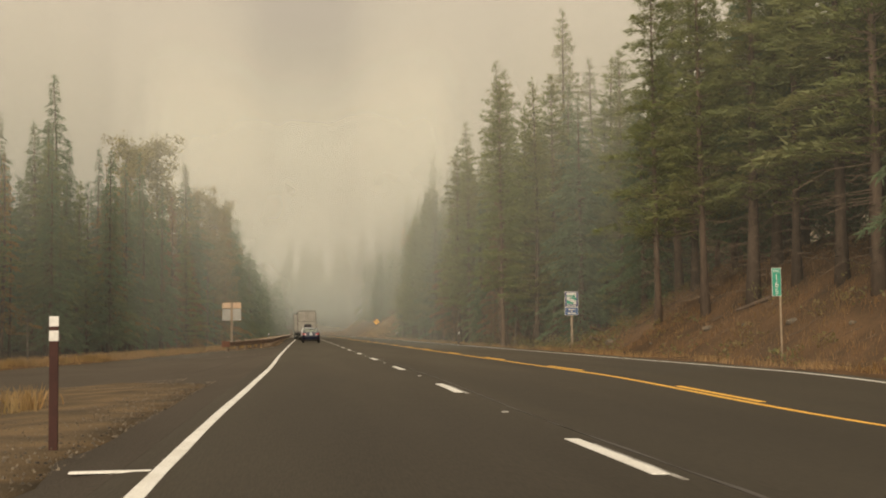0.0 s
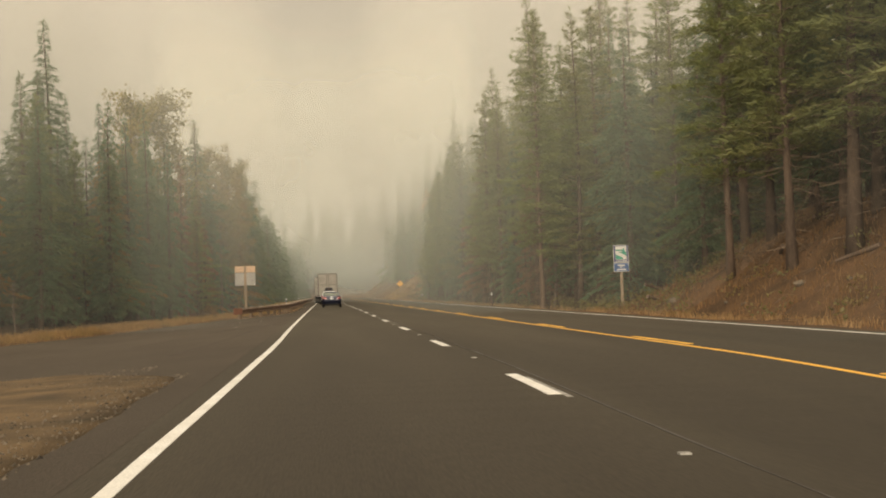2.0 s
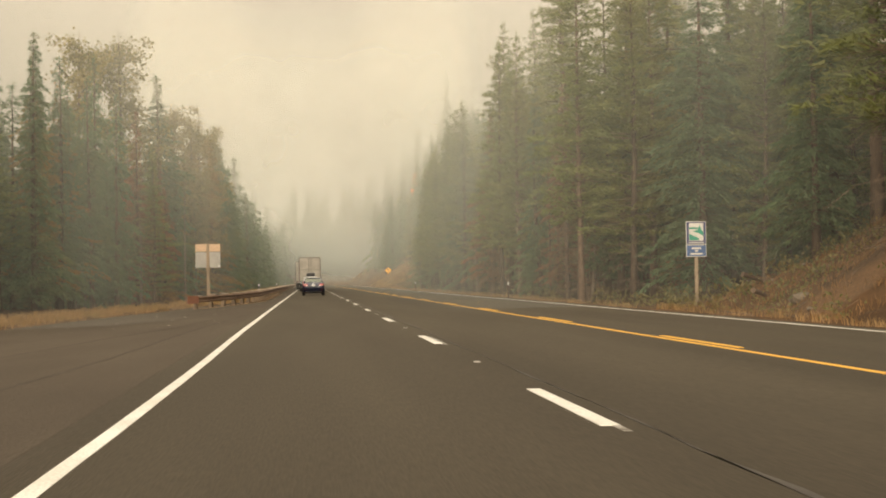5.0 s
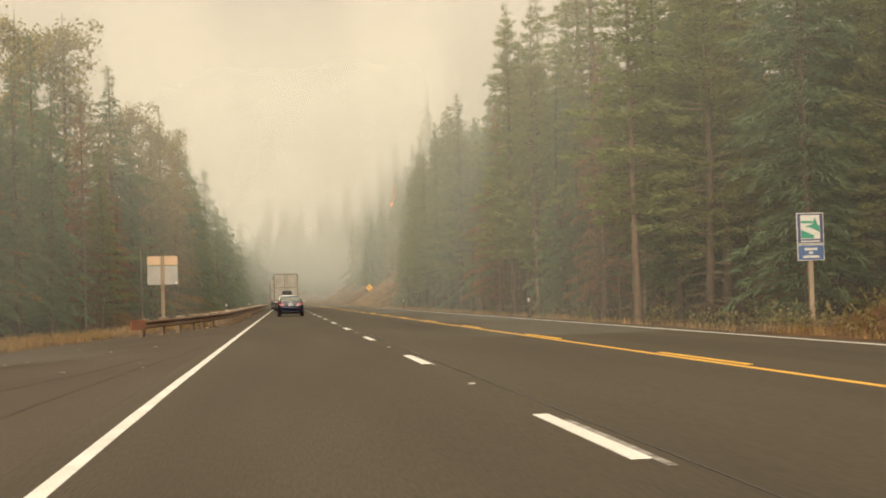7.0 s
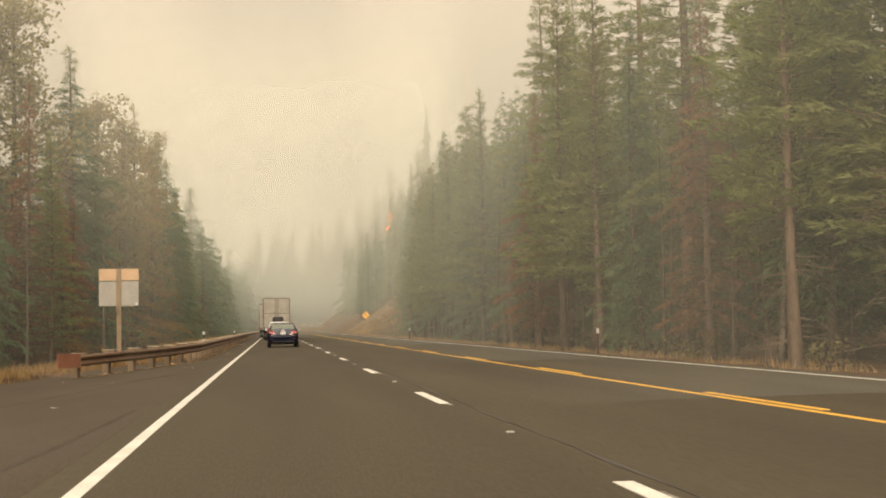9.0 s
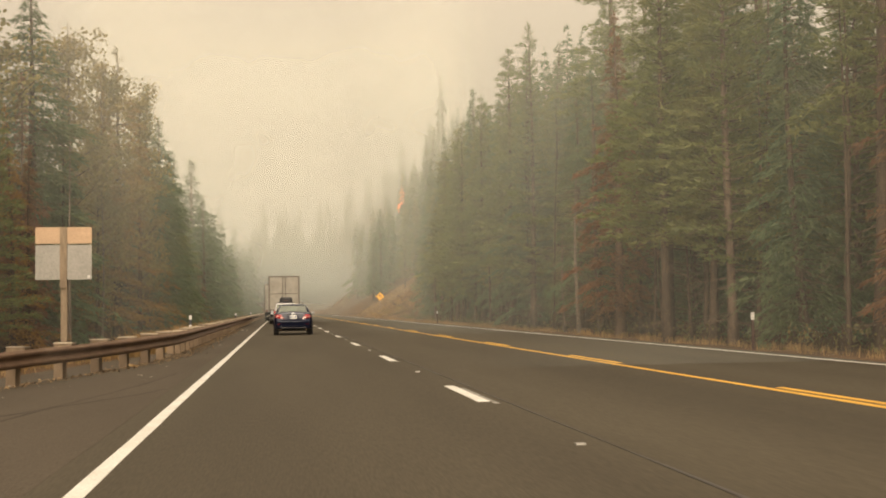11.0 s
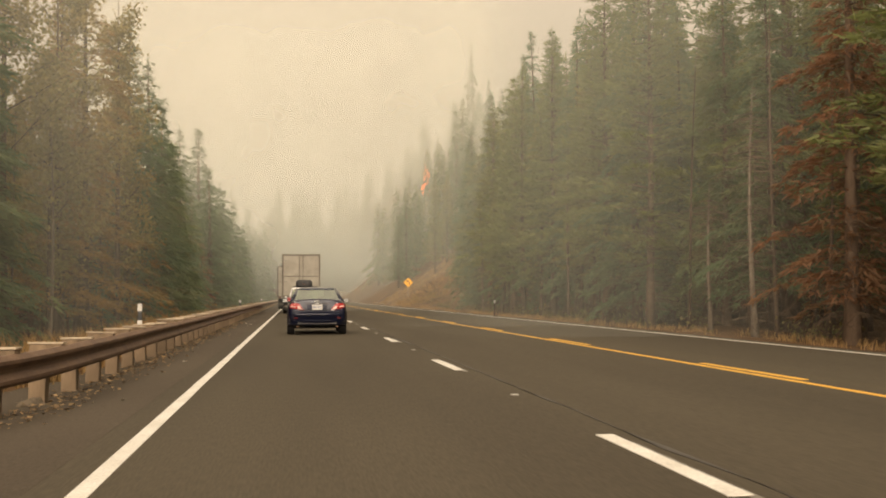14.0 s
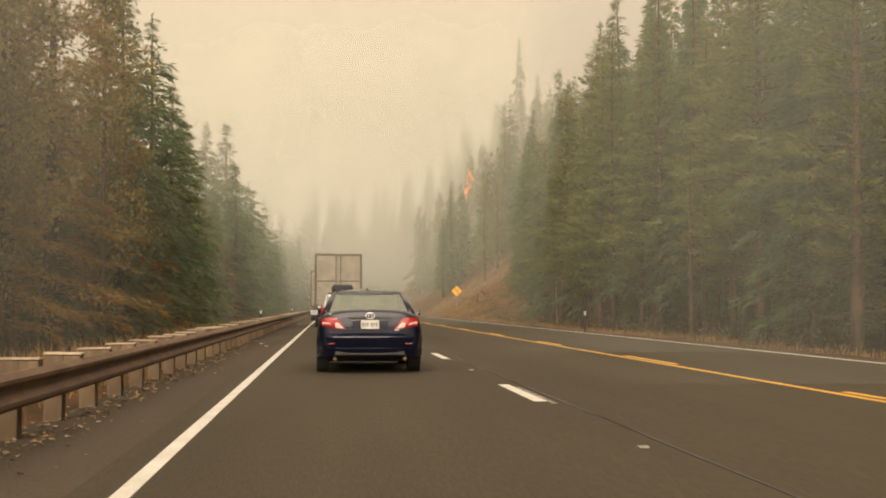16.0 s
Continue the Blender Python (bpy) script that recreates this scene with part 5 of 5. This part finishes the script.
tagged(soup("roadside_litter", lv, lf, M["litter"]), "small pale wood chips and litter on the shoulder", "litter", kind="stuff")

# old tar seams on the shoulder
def seam(points, width):
    bm = bmesh.new()
    rows = []
    for (xa, ya), (xb, yb) in zip(points, points[1:]):
        for f in np.linspace(0, 1, 7)[:-1]:
            x, y = xa + (xb - xa) * f, ya + (yb - ya) * f
            x += 0.05 * noise.noise((y * 1.7, xa, 3))
            w = width * (0.7 + 0.5 * noise.noise((y * 2.3, 1, xa)))
            z = rail_ground(x) if x < ROAD_L else 0.0
            rows.append([(x - w, y, z - 0.01), (x + w, y, z - 0.01), (x + w, y, z + 0.004), (x - w, y, z + 0.004)])
    loft(bm, rows)
    return tagged(part("shoulder_seam", bm, M["old_seam"]), "old dark tar seam across the shoulder", kind="structure")


seam(((-4.2, 36), (-3.6, 44), (-3.46, 48), (-3.38, 53), (-3.05, 60), (-2.7, 65), (-2.45, 72)), 0.06)
seam(((-6.5, 46), (-5.2, 54), (-4.0, 60), (-3.3, 66)), 0.04)
seam(((-4.6, 82.0), (-3.6, 84.0), (-3.1, 84.8), (-2.6, 85.6), (-2.3, 86.6)), 0.07)
seam(((-5.4, 74), (-4.4, 79), (-3.6, 84.2), (-3.0, 87.5), (-2.5, 92)), 0.04)

# dead leaves and bark drifted under the rail
lv, lf = [], []
for _ in range(2600):
    y = 89 + 60 * rng.random() ** 1.3
    x = rail_x(y) - 0.05 + rng.normal(0, 0.22)
    z = rail_ground(x) + 0.006
    r = rng.uniform(0.012, 0.045)
    a, k = rng.uniform(0, 6.28), len(lv)
    for j in range(4):
        lv.append((x + r * rng.uniform(0.4, 1.3) * math.cos(a + j * 1.57), y + r * rng.uniform(0.4, 1.3) * math.sin(a + j * 1.57), z + rng.uniform(0, r * 0.8)))
    lf += [(k, k + 1, k + 2), (k, k + 2, k + 3)]
tagged(soup("leaf_litter", lv, lf, M["dead_leaf"]), "brown dead leaves and bark drifted under the guardrail", "leaf litter", kind="stuff")
for x, y, turn, size in ((-4.0, 96.5, 30, 0.13), (-3.55, 106.4, 80, 0.06), (-3.3, 113.0, 10, 0.05)):
    chunk = thing("wood_chunk", pose(x, y, rail_ground(x) + 0.03, 0, 12, turn), "pale orange splintered chunk of wood on the shoulder", "wood chunk", "wood chunks")
    bm = bmesh.new()
    loft(bm, [[(size * u, size * h * math.cos(k * 1.2566 + u), size * 0.6 * h * math.sin(k * 1.2566)) for k in range(5)] for u, h in ((-1, 0.10), (-0.6, 0.34), (0.3, 0.42), (1, 0.14))])
    part("wood", bm, M["split_wood"], chunk)

stone = copy_thing(rock, pose(-3.68, 102.3, rail_ground(-3.68), 0, 0, 40))
stone.scale = (0.42, 0.42, 0.42)
tagged(stone, "dark brown stone lying under the guardrail", group="shoulder stones")

# ---------------------------------------------------------------- vehicles


def ring(y, zb, w, zs, zt, wt):
    half = [(0.0, zb), (w * 0.84, zb), (w * 0.97, zb + 0.09), (w, (zb + zs) / 2), (w * 0.985, zs - 0.07), (w * 0.92, zs), (wt, zt), (0.0, zt + 0.02)]
    return [(x, y, z) for x, z in half] + [(-x, y, z) for x, z in half[-2:0:-1]]


def wheel(parent, x, y, r, wide):
    w = part("wheel", tube(bmesh.new(), (x - wide / 2, y, r), (x + wide / 2, y, r), r * 0.96, r * 0.96, 24), M["rubber"], parent)
    bm = bmesh.new()
    bmesh.ops.create_cone(bm, cap_ends=False, segments=28, radius1=r, radius2=r, depth=wide * 0.72, matrix=Matrix.Translation((x, y, r)) @ Matrix.Rotation(radians(90), 4, "Y"))
    part("tyre", bm, M["rubber"], w, smooth=True)
    s = 1 if x > 0 else -1
    part("rim", tube(bmesh.new(), (x + s * wide * 0.42, y, r), (x + s * wide * 0.52, y, r), r * 0.66, r * 0.58, 14), M["chrome"], w)


def greenhouse(parent, base, roof, paint):
    """Pillars, glass and roof. base and roof: y rear, y front, half-width, z."""
    (b0, b1, bw, bz), (r0, r1, rw, rz) = base, roof
    c = {}
    for s in (-1, 1):
        c[s, "br"], c[s, "bf"] = Vector((s * bw, b0, bz)), Vector((s * bw, b1, bz))
        c[s, "rr"], c[s, "rf"] = Vector((s * rw, r0, rz)), Vector((s * rw, r1, rz))
    rings = []
    for i in range(7):
        f = i / 6
        y = r0 - 0.06 + (r1 - r0 + 0.12) * f
        dz = 0.055 * math.sin(math.pi * min(0.85, max(0.15, f))) ** 0.5 - 0.02 * (f < 0.1)
        crown = ((-1.0, -0.075), (-0.985, -0.045), (-0.93, -0.012), (-0.82, 0.012), (-0.5, 0.8 * dz), (0.0, dz), (0.5, 0.8 * dz), (0.82, 0.012), (0.93, -0.012), (0.985, -0.045), (1.0, -0.075))
        rings.append([(rw * u * 1.05, y, rz + d) for u, d in crown] + [(rw * 0.9, y, rz - 0.06), (-rw * 0.9, y, rz - 0.06)])
    part("roof", crease(loft(bmesh.new(), rings), 50), paint, parent, smooth=True)
    for s in (-1, 1):
        for a, b, r in (("br", "rr", 0.052), ("bf", "rf", 0.036)):
            part("pillar", tube(bmesh.new(), c[s, a] + Vector((0, 0, -0.05)), c[s, b] + Vector((0, 0, -0.045)), r * 1.5, r, 10), paint, parent, smooth=True)
        mid_b, mid_r = (c[s, "br"] + c[s, "bf"]) / 2, (c[s, "rr"] + c[s, "rf"]) / 2
        part("pillar", tube(bmesh.new(), mid_b, mid_r, 0.04, 0.035, 8), M["plastic"], parent)
        q = [c[s, "br"], c[s, "bf"], c[s, "rf"], c[s, "rr"]]
        part("side_window", slab(bmesh.new(), q if s > 0 else q[::-1], 0.006), M["glass"], parent)
    part("rear_window", slab(bmesh.new(), [c[-1, "br"], c[1, "br"], c[1, "rr"], c[-1, "rr"]], 0.006), M["glass"], parent, "sloping tinted rear window")
    part("windscreen", slab(bmesh.new(), [c[1, "bf"], c[-1, "bf"], c[-1, "rf"], c[1, "rf"]], 0.006), M["glass"], parent)


def seats(parent, y_front, y_rear, z, half):
    for s in (-1, 1):
        bm = bmesh.new()
        bx(bm, (s * 0.38 - 0.24, y_front - 0.1, z - 0.35), (s * 0.38 + 0.24, y_front + 0.05, z + 0.16), 0.05)
        bx(bm, (s * 0.38 - 0.13, y_front - 0.09, z + 0.19), (s * 0.38 + 0.13, y_front + 0.0, z + 0.34), 0.04)
        part("front_seat", bm, M["seat"], parent)
    bm = bmesh.new()
    bx(bm, (-half, y_rear - 0.12, z - 0.4), (half, y_rear + 0.05, z + 0.06), 0.05)
    for u in (-0.42, 0.42):
        bx(bm, (u - 0.13, y_rear - 0.1, z + 0.07), (u + 0.13, y_rear - 0.01, z + 0.19), 0.035)
    part("rear_seat", bm, M["seat"], parent)


def mirror(parent, s, w, y, z, paint):
    bm = bmesh.new()
    bx(bm, (s * (w + 0.10) - 0.09, y, z - 0.06), (s * (w + 0.10) + 0.09, y + 0.1, z + 0.06), 0.03)
    m = part("wing_mirror", bm, paint, parent)
    part("mirror_glass", bx(bmesh.new(), (s * (w + 0.10) - 0.07, y - 0.005, z - 0.045), (s * (w + 0.10) + 0.07, y - 0.001, z + 0.045)), M["mirror"], m)
    part("mirror_arm", tube(bmesh.new(), (s * (w - 0.12), y + 0.06, z - 0.06), (s * (w + 0.06), y + 0.06, z - 0.03), 0.025, 0.02, 6), M["plastic"], m)


def lens(pts, deep):
    """A lamp glass with that outline at its face, running forward into the body."""
    mid = Vector((sum(p[0] for p in pts) / len(pts), min(p[1] for p in pts) - 0.006, sum(p[2] for p in pts) / len(pts)))
    bm = bmesh.new()
    front = [bm.verts.new(p) for p in pts]
    rear = [bm.verts.new((p[0], p[1] + deep, p[2])) for p in pts]
    hub = bm.verts.new(mid)
    for i in range(len(pts)):
        j = (i + 1) % len(pts)
        bm.faces.new((front[i], front[j], hub))
        bm.faces.new((front[j], front[i], rear[i], rear[j]))
    bm.faces.new(rear)
    return bm


def sedan(m):
    car = thing("sedan_car", m, "dark blue four-door sedan driving in the lane", "car")
    rings = [ring(*r) for r in (
        (0.00, 0.42, 0.76, 0.90, 1.03, 0.60), (0.02, 0.36, 0.83, 0.93, 1.06, 0.64), (0.10, 0.31, 0.885, 0.96, 1.085, 0.69), (0.30, 0.28, 0.905, 0.98, 1.09, 0.72), (0.80, 0.25, 0.91, 0.98, 1.07, 0.75),
        (1.40, 0.24, 0.91, 0.98, 1.03, 0.78), (3.20, 0.23, 0.91, 0.97, 1.02, 0.78), (3.75, 0.23, 0.91, 0.94, 1.0, 0.72), (4.45, 0.25, 0.88, 0.78, 0.86, 0.60), (4.72, 0.28, 0.80, 0.62, 0.72, 0.5), (4.80, 0.36, 0.66, 0.55, 0.62, 0.4))]
    body = part("body", loft(bmesh.new(), rings), M["paint"], car, "glossy dark blue paint", smooth=True)
    sub = body.modifiers.new("rounding", "SUBSURF")
    sub.levels = sub.render_levels = 2
    # one moulded bumper: sloping shoulder, ledge, upright face, crease and tucked lip
    profile = ((0.06, 0.745), (-0.03, 0.665), (-0.085, 0.640), (-0.095, 0.618), (-0.040, 0.445), (-0.065, 0.425), (-0.055, 0.405), (-0.005, 0.30), (0.10, 0.275), (0.45, 0.30), (0.45, 0.70))
    rings = []
    for x in np.linspace(-0.915, 0.915, 31):
        back = 0.02 * abs(x / 0.915) ** 2 + 0.33 * abs(x / 0.915) ** 7
        rings.append([(x, min(y + back, 0.46), z) for y, z in profile])
    bumper = part("bumper", crease(loft(bmesh.new(), rings), 26), M["paint"], car, smooth=True)
    part("lower_lip", bx(bmesh.new(), (-0.60, -0.030, 0.315), (0.60, 0.01, 0.385), 0.012), M["plastic"], bumper, "black lower bumper insert")
    part("lid_seam", bx(bmesh.new(), (-0.56, 0.0, 0.742), (0.56, 0.03, 0.752)), M["plastic"], car)
    for s in (-1, 1):
        part("exhaust_tip", tube(bmesh.new(), (s * 0.60, 0.0, 0.255), (s * 0.60, 0.3, 0.255), 0.032, 0.032, 16), M["rust"], car, "dull steel exhaust tip")
        part("reflector", bx(bmesh.new(), (s * 0.66 - 0.06, -0.058, 0.50), (s * 0.66 + 0.06, 0.0, 0.522), 0.004), M["lens_red"], bumper)
        # tail lamps: a slanted red lens with two clear strips
        bow = lambda x: -0.026 + 0.055 * max(0.0, (x - 0.5) / 0.33) ** 2
        pts = [(0.41, 0.755), (0.60, 0.775), (0.82, 0.815), (0.838, 0.90), (0.80, 0.948), (0.66, 0.958), (0.565, 0.952)]
        q = [(s * x, bow(x), z) for x, z in pts]
        lamp = part("tail_lamp", lens(q, 0.10), M["tail_red"], car, "lit red tail lamp")
        for pts in ([(0.45, 0.768), (0.58, 0.782), (0.645, 0.872), (0.545, 0.872)], [(0.64, 0.822), (0.815, 0.848), (0.82, 0.888), (0.665, 0.876)]):
            q = [(s * x, bow(x) - 0.007, z) for x, z in pts]
            part("clear_strip", lens(q, 0.02), M["clear_lens"], lamp, "pale clear lens strip")
        mirror(car, s, 0.90, 3.05, 1.03, M["paint"])
        part("door_seam", bx(bmesh.new(), (s * 0.9115 - 0.003, 1.45, 0.35), (s * 0.9115 + 0.003, 1.462, 0.95)), M["plastic"], car)
        for y in (0.98, 3.78):
            wheel(car, s * 0.80, y, 0.33, 0.22)
            part("wheel_arch", tube(bmesh.new(), (s * 0.70, y, 0.36), (s * 0.918, y, 0.36), 0.37, 0.37, 24), M["plastic"], car)
    greenhouse(car, (0.70, 3.65, 0.76, 1.05), (1.55, 2.75, 0.60, 1.42), M["paint"])
    seats(car, 2.35, 1.35, 1.02, 0.62)
    part("parcel_shelf", bx(bmesh.new(), (-0.66, 0.78, 1.02), (0.66, 1.3, 1.065), 0.01), M["seat"], car)
    part("brake_light", bx(bmesh.new(), (-0.14, 0.93, 1.068), (0.14, 0.99, 1.10), 0.006), M["lens_red"], car, "small high brake lamp")
    part("roof_antenna", bx(bmesh.new(), (-0.025, 1.6, 1.42), (0.025, 1.74, 1.49), 0.012), M["plastic"], car)
    # dark box added to stand in for the shade under the car
    part("underbody", bx(bmesh.new(), (-0.72, 0.9, 0.17), (0.72, 4.5, 0.30), 0.02), M["rubber"], car, "black box in place of shade under the car")
    part("lid_recess", bx(bmesh.new(), (-0.30, -0.016, 0.758), (0.30, 0.03, 0.918), 0.012), M["paint"], car)
    plate = part("number_plate", bx(bmesh.new(), (-0.155, -0.027, 0.765), (0.155, -0.018, 0.915), 0.004), M["sign_white"], car, "white number plate")
    for a in (-0.125, -0.085, -0.045, 0.03, 0.07, 0.11):
        part("plate_bar", bx(bmesh.new(), (a - 0.011, -0.031, 0.812), (a + 0.011, -0.028, 0.872)), M["sign_blue"], plate)
    part("lid_garnish", bx(bmesh.new(), (-0.36, -0.014, 0.935), (0.36, 0.04, 0.965), 0.008), M["plastic"], car, "dark trim strip")
    bm = bmesh.new()
    for a, b, w in ((0.075, 0.052, 0.010), (0.030, 0.046, 0.008)):
        for i in range(20):
            p, q = i * math.tau / 20, (i + 1) * math.tau / 20
            tube(bm, (a * math.cos(p), -0.02, 0.99 + b * math.sin(p)), (a * math.cos(q), -0.02, 0.99 + b * math.sin(q)), w, w, 6)
    part("emblem", bm, M["chrome"], car, "plain chrome oval emblem")
    part("badge", bx(bmesh.new(), (-0.70, 0.045, 1.0), (-0.47, 0.06, 1.025), 0.004), M["chrome"], car)
    part("badge", bx(bmesh.new(), (0.42, -0.03, 0.735), (0.50, -0.0, 0.755), 0.003), M["chrome"], car)
    return car


def suv(m):
    car = thing("suv_car", m, "silver sport utility car with a black roof box", "car")
    rings = [ring(*r) for r in (
        (0.00, 0.45, 0.84, 0.95, 1.06, 0.72), (0.06, 0.38, 0.91, 1.0, 1.10, 0.78), (0.4, 0.34, 0.94, 1.04, 1.12, 0.82), (1.5, 0.32, 0.94, 1.04, 1.12, 0.82), (3.3, 0.32, 0.94, 1.02, 1.12, 0.82),
        (3.7, 0.32, 0.93, 0.98, 1.08, 0.75), (4.5, 0.34, 0.89, 0.86, 0.98, 0.62), (4.7, 0.42, 0.78, 0.72, 0.84, 0.5))]
    body = part("body", loft(bmesh.new(), rings), M["silver"], car, "silver paint", smooth=True)
    sub = body.modifiers.new("rounding", "SUBSURF")
    sub.levels = sub.render_levels = 2
    greenhouse(car, (0.10, 3.5, 0.80, 1.10), (0.42, 2.75, 0.66, 1.66), M["silver"])
    seats(car, 2.3, 1.3, 1.15, 0.66)
    part("bumper", bx(bmesh.new(), (-0.88, -0.09, 0.38), (0.88, 0.2, 0.66), 0.05), M["plastic"], car)
    for s in (-1, 1):
        part("tail_lamp", bx(bmesh.new(), (s * 0.83 - 0.08, -0.02, 0.84), (s * 0.83 + 0.08, 0.12, 1.12), 0.03), M["tail_red"], car, "lit red tail lamp")
        mirror(car, s, 0.92, 3.0, 1.14, M["plastic"])
        part("roof_rail", tube(bmesh.new(), (s * 0.6, 0.55, 1.73), (s * 0.6, 2.6, 1.73), 0.02, 0.02, 8), M["plastic"], car)
        for y in (0.85, 3.7):
            wheel(car, s * 0.82, y, 0.36, 0.24)
    part("number_plate", bx(bmesh.new(), (-0.155, -0.03, 0.84), (0.155, 0.01, 0.98), 0.004), M["sign_white"], car)
    bm = bmesh.new()
    rows = []
    for y, w, h in ((0.35, 0.30, 0.22), (0.42, 0.42, 0.30), (0.9, 0.47, 0.36), (2.0, 0.46, 0.34), (2.5, 0.36, 0.2)):
        rows.append([(-w, y, 1.76), (w, y, 1.76), (w, y, 1.76 + h * 0.7), (w * 0.78, y, 1.76 + h), (-w * 0.78, y, 1.76 + h), (-w, y, 1.76 + h * 0.7)])
    box_ = part("roof_box", loft(bm, rows), M["plastic"], car, "black hard-shell roof box")
    for y in (0.9, 2.1):
        part("cross_bar", bx(bmesh.new(), (-0.62, y, 1.715), (0.62, y + 0.06, 1.762), 0.008), M["plastic"], car)
    part("box_lamp", bx(bmesh.new(), (-0.06, 0.335, 1.86), (0.06, 0.36, 1.89), 0.004), M["rust_red"], box_)
    return car


def lorry(m, label):
    t = thing("box_trailer_truck", m, label, "truck")
    W, Z0, Z1, L = 1.30, 1.15, 4.08, 14.2
    part("trailer_body", bx(bmesh.new(), (-W, 0.06, Z0), (W, L, Z1), 0.02), M["trailer"], t, "grimy white box body")
    bm = bmesh.new()
    for s in (-1, 1):
        bx(bm, (s * (W - 0.04) - 0.055, -0.02, Z0 - 0.02), (s * (W - 0.04) + 0.055, 0.058, Z1 + 0.01), 0.008)
    bx(bm, (-W + 0.017, -0.018, Z1 - 0.10), (W - 0.017, 0.057, Z1 + 0.012), 0.008)
    bx(bm, (-W + 0.017, -0.018, Z0 - 0.05), (W - 0.017, 0.057, Z0 + 0.10), 0.008)
    part("rear_frame", bm, M["trailer_frame"], t, "dark steel door frame")
    for s in (-1, 1):
        a, b = sorted((s * 0.012, s * (W - 0.10)))
        door = part("rear_door", bx(bmesh.new(), (a, -0.005, Z0 + 0.105), (b, 0.056, Z1 - 0.105), 0.012), M["trailer"], t)
        for x in (s * 0.13,):
            part("lock_rod", tube(bmesh.new(), (x, -0.035, Z0 + 0.06), (x, -0.035, Z1 - 0.06), 0.02, 0.02, 8), M["trailer_frame"], door)
        for z in (1.5, 2.2, 2.9, 3.65):
            part("hinge", bx(bmesh.new(), (s * (W - 0.25) - 0.11, -0.03, z - 0.035), (s * (W - 0.25) + 0.11, -0.006, z + 0.035), 0.006), M["sign_back"], door)
        part("cross_band", bx(bmesh.new(), (a + 0.02, -0.014, 2.54), (b - 0.02, -0.0055, 2.60)), M["trailer_frame"], door)
        part("marker_lamp", bx(bmesh.new(), (s * 1.05 - 0.06, -0.03, Z0 - 0.03), (s * 1.05 + 0.06, -0.019, Z0 + 0.03), 0.004), M["tail_red"], t)
        part("mud_flap", bx(bmesh.new(), (s * 0.93 - 0.3, 0.75, 0.25), (s * 0.93 + 0.3, 0.765, 1.0)), M["rubber"], t)
        part("bumper_leg", bx(bmesh.new(), (s * 0.55 - 0.05, 0.02, 0.55), (s * 0.55 + 0.05, 0.12, Z0 - 0.02), 0.006), M["trailer_frame"], t)
        for y in (1.5, 2.8, L + 1.2, L + 2.5, L + 6.2):
            wheel(t, s * 0.98, y, 0.5, 0.55 if y < L + 5 else 0.3)
        part("chassis_rail", bx(bmesh.new(), (s * 0.45 - 0.06, 0.4, 0.85), (s * 0.45 + 0.06, L + 6.6, Z0 - 0.02), 0.006), M["trailer_frame"], t)
    part("underride_bar", bx(bmesh.new(), (-1.15, 0.0, 0.46), (1.15, 0.1, 0.56), 0.008), M["trailer_frame"], t)
    part("axle", tube(bmesh.new(), (-1.0, 1.5, 0.5), (1.0, 1.5, 0.5), 0.08, 0.08, 8), M["trailer_frame"], t)
    cab = part("cab", bx(bmesh.new(), (-1.2, L + 1.9, 0.95), (1.2, L + 5.2, 3.7), 0.12), M["silver"], t, "light painted cab")
    part("bonnet", bx(bmesh.new(), (-1.05, L + 5.1, 0.75), (1.05, L + 7.0, 2.0), 0.14), M["silver"], cab)
    return t


sedan(pose(0.05, 125.0, 0.012))
suv(pose(-0.11, 156.6, 0.012))
lorry(pose(-0.19, 171.8, 0.012), "white box trailer truck seen from behind")
lorry(pose(-0.95, 204.0, 0.012), "second white box trailer truck in smoke")

# ---------------------------------------------------------------- fire on the far hillside
rng = np.random.default_rng(12)
fire = thing("burning_tree", pose(31.5, 385, ground_z(31.5, 385)), "tree fully alight with tall orange flames", "fire")
g = ground_z(31.5, 385)
part("trunk", tube(bmesh.new(), (0, 0, -1), (0, 0, 38 - g), 0.3, 0.05, 8), M["bark"], fire)
for i in range(20):
    f0 = i / 19
    z = 26.0 + 5.0 * f0 + rng.uniform(-0.6, 0.6) - g
    x, y, h, w = rng.normal(0, 1.1 * (1.2 - f0)), rng.normal(0, 0.6), rng.uniform(1.6, 3.4), rng.uniform(0.18, 0.42) * (1.25 - 0.5 * f0)
    rows = []
    for j in range(7):
        f = j / 6
        cx, cy = x + 0.22 * math.sin(f * 5 + i * 2.1), y + 0.2 * math.cos(f * 4 + i)
        r = w * (0.45 + 1.3 * f) * (1 - f) ** 0.9 + 0.02
        rows.append([(cx + r * math.cos(k * 1.0472), cy + r * math.sin(k * 1.0472), z + f * h) for k in range(6)])
    part("flame", loft(bmesh.new(), rows), M["flame"], fire, "orange flame tongue", smooth=True)
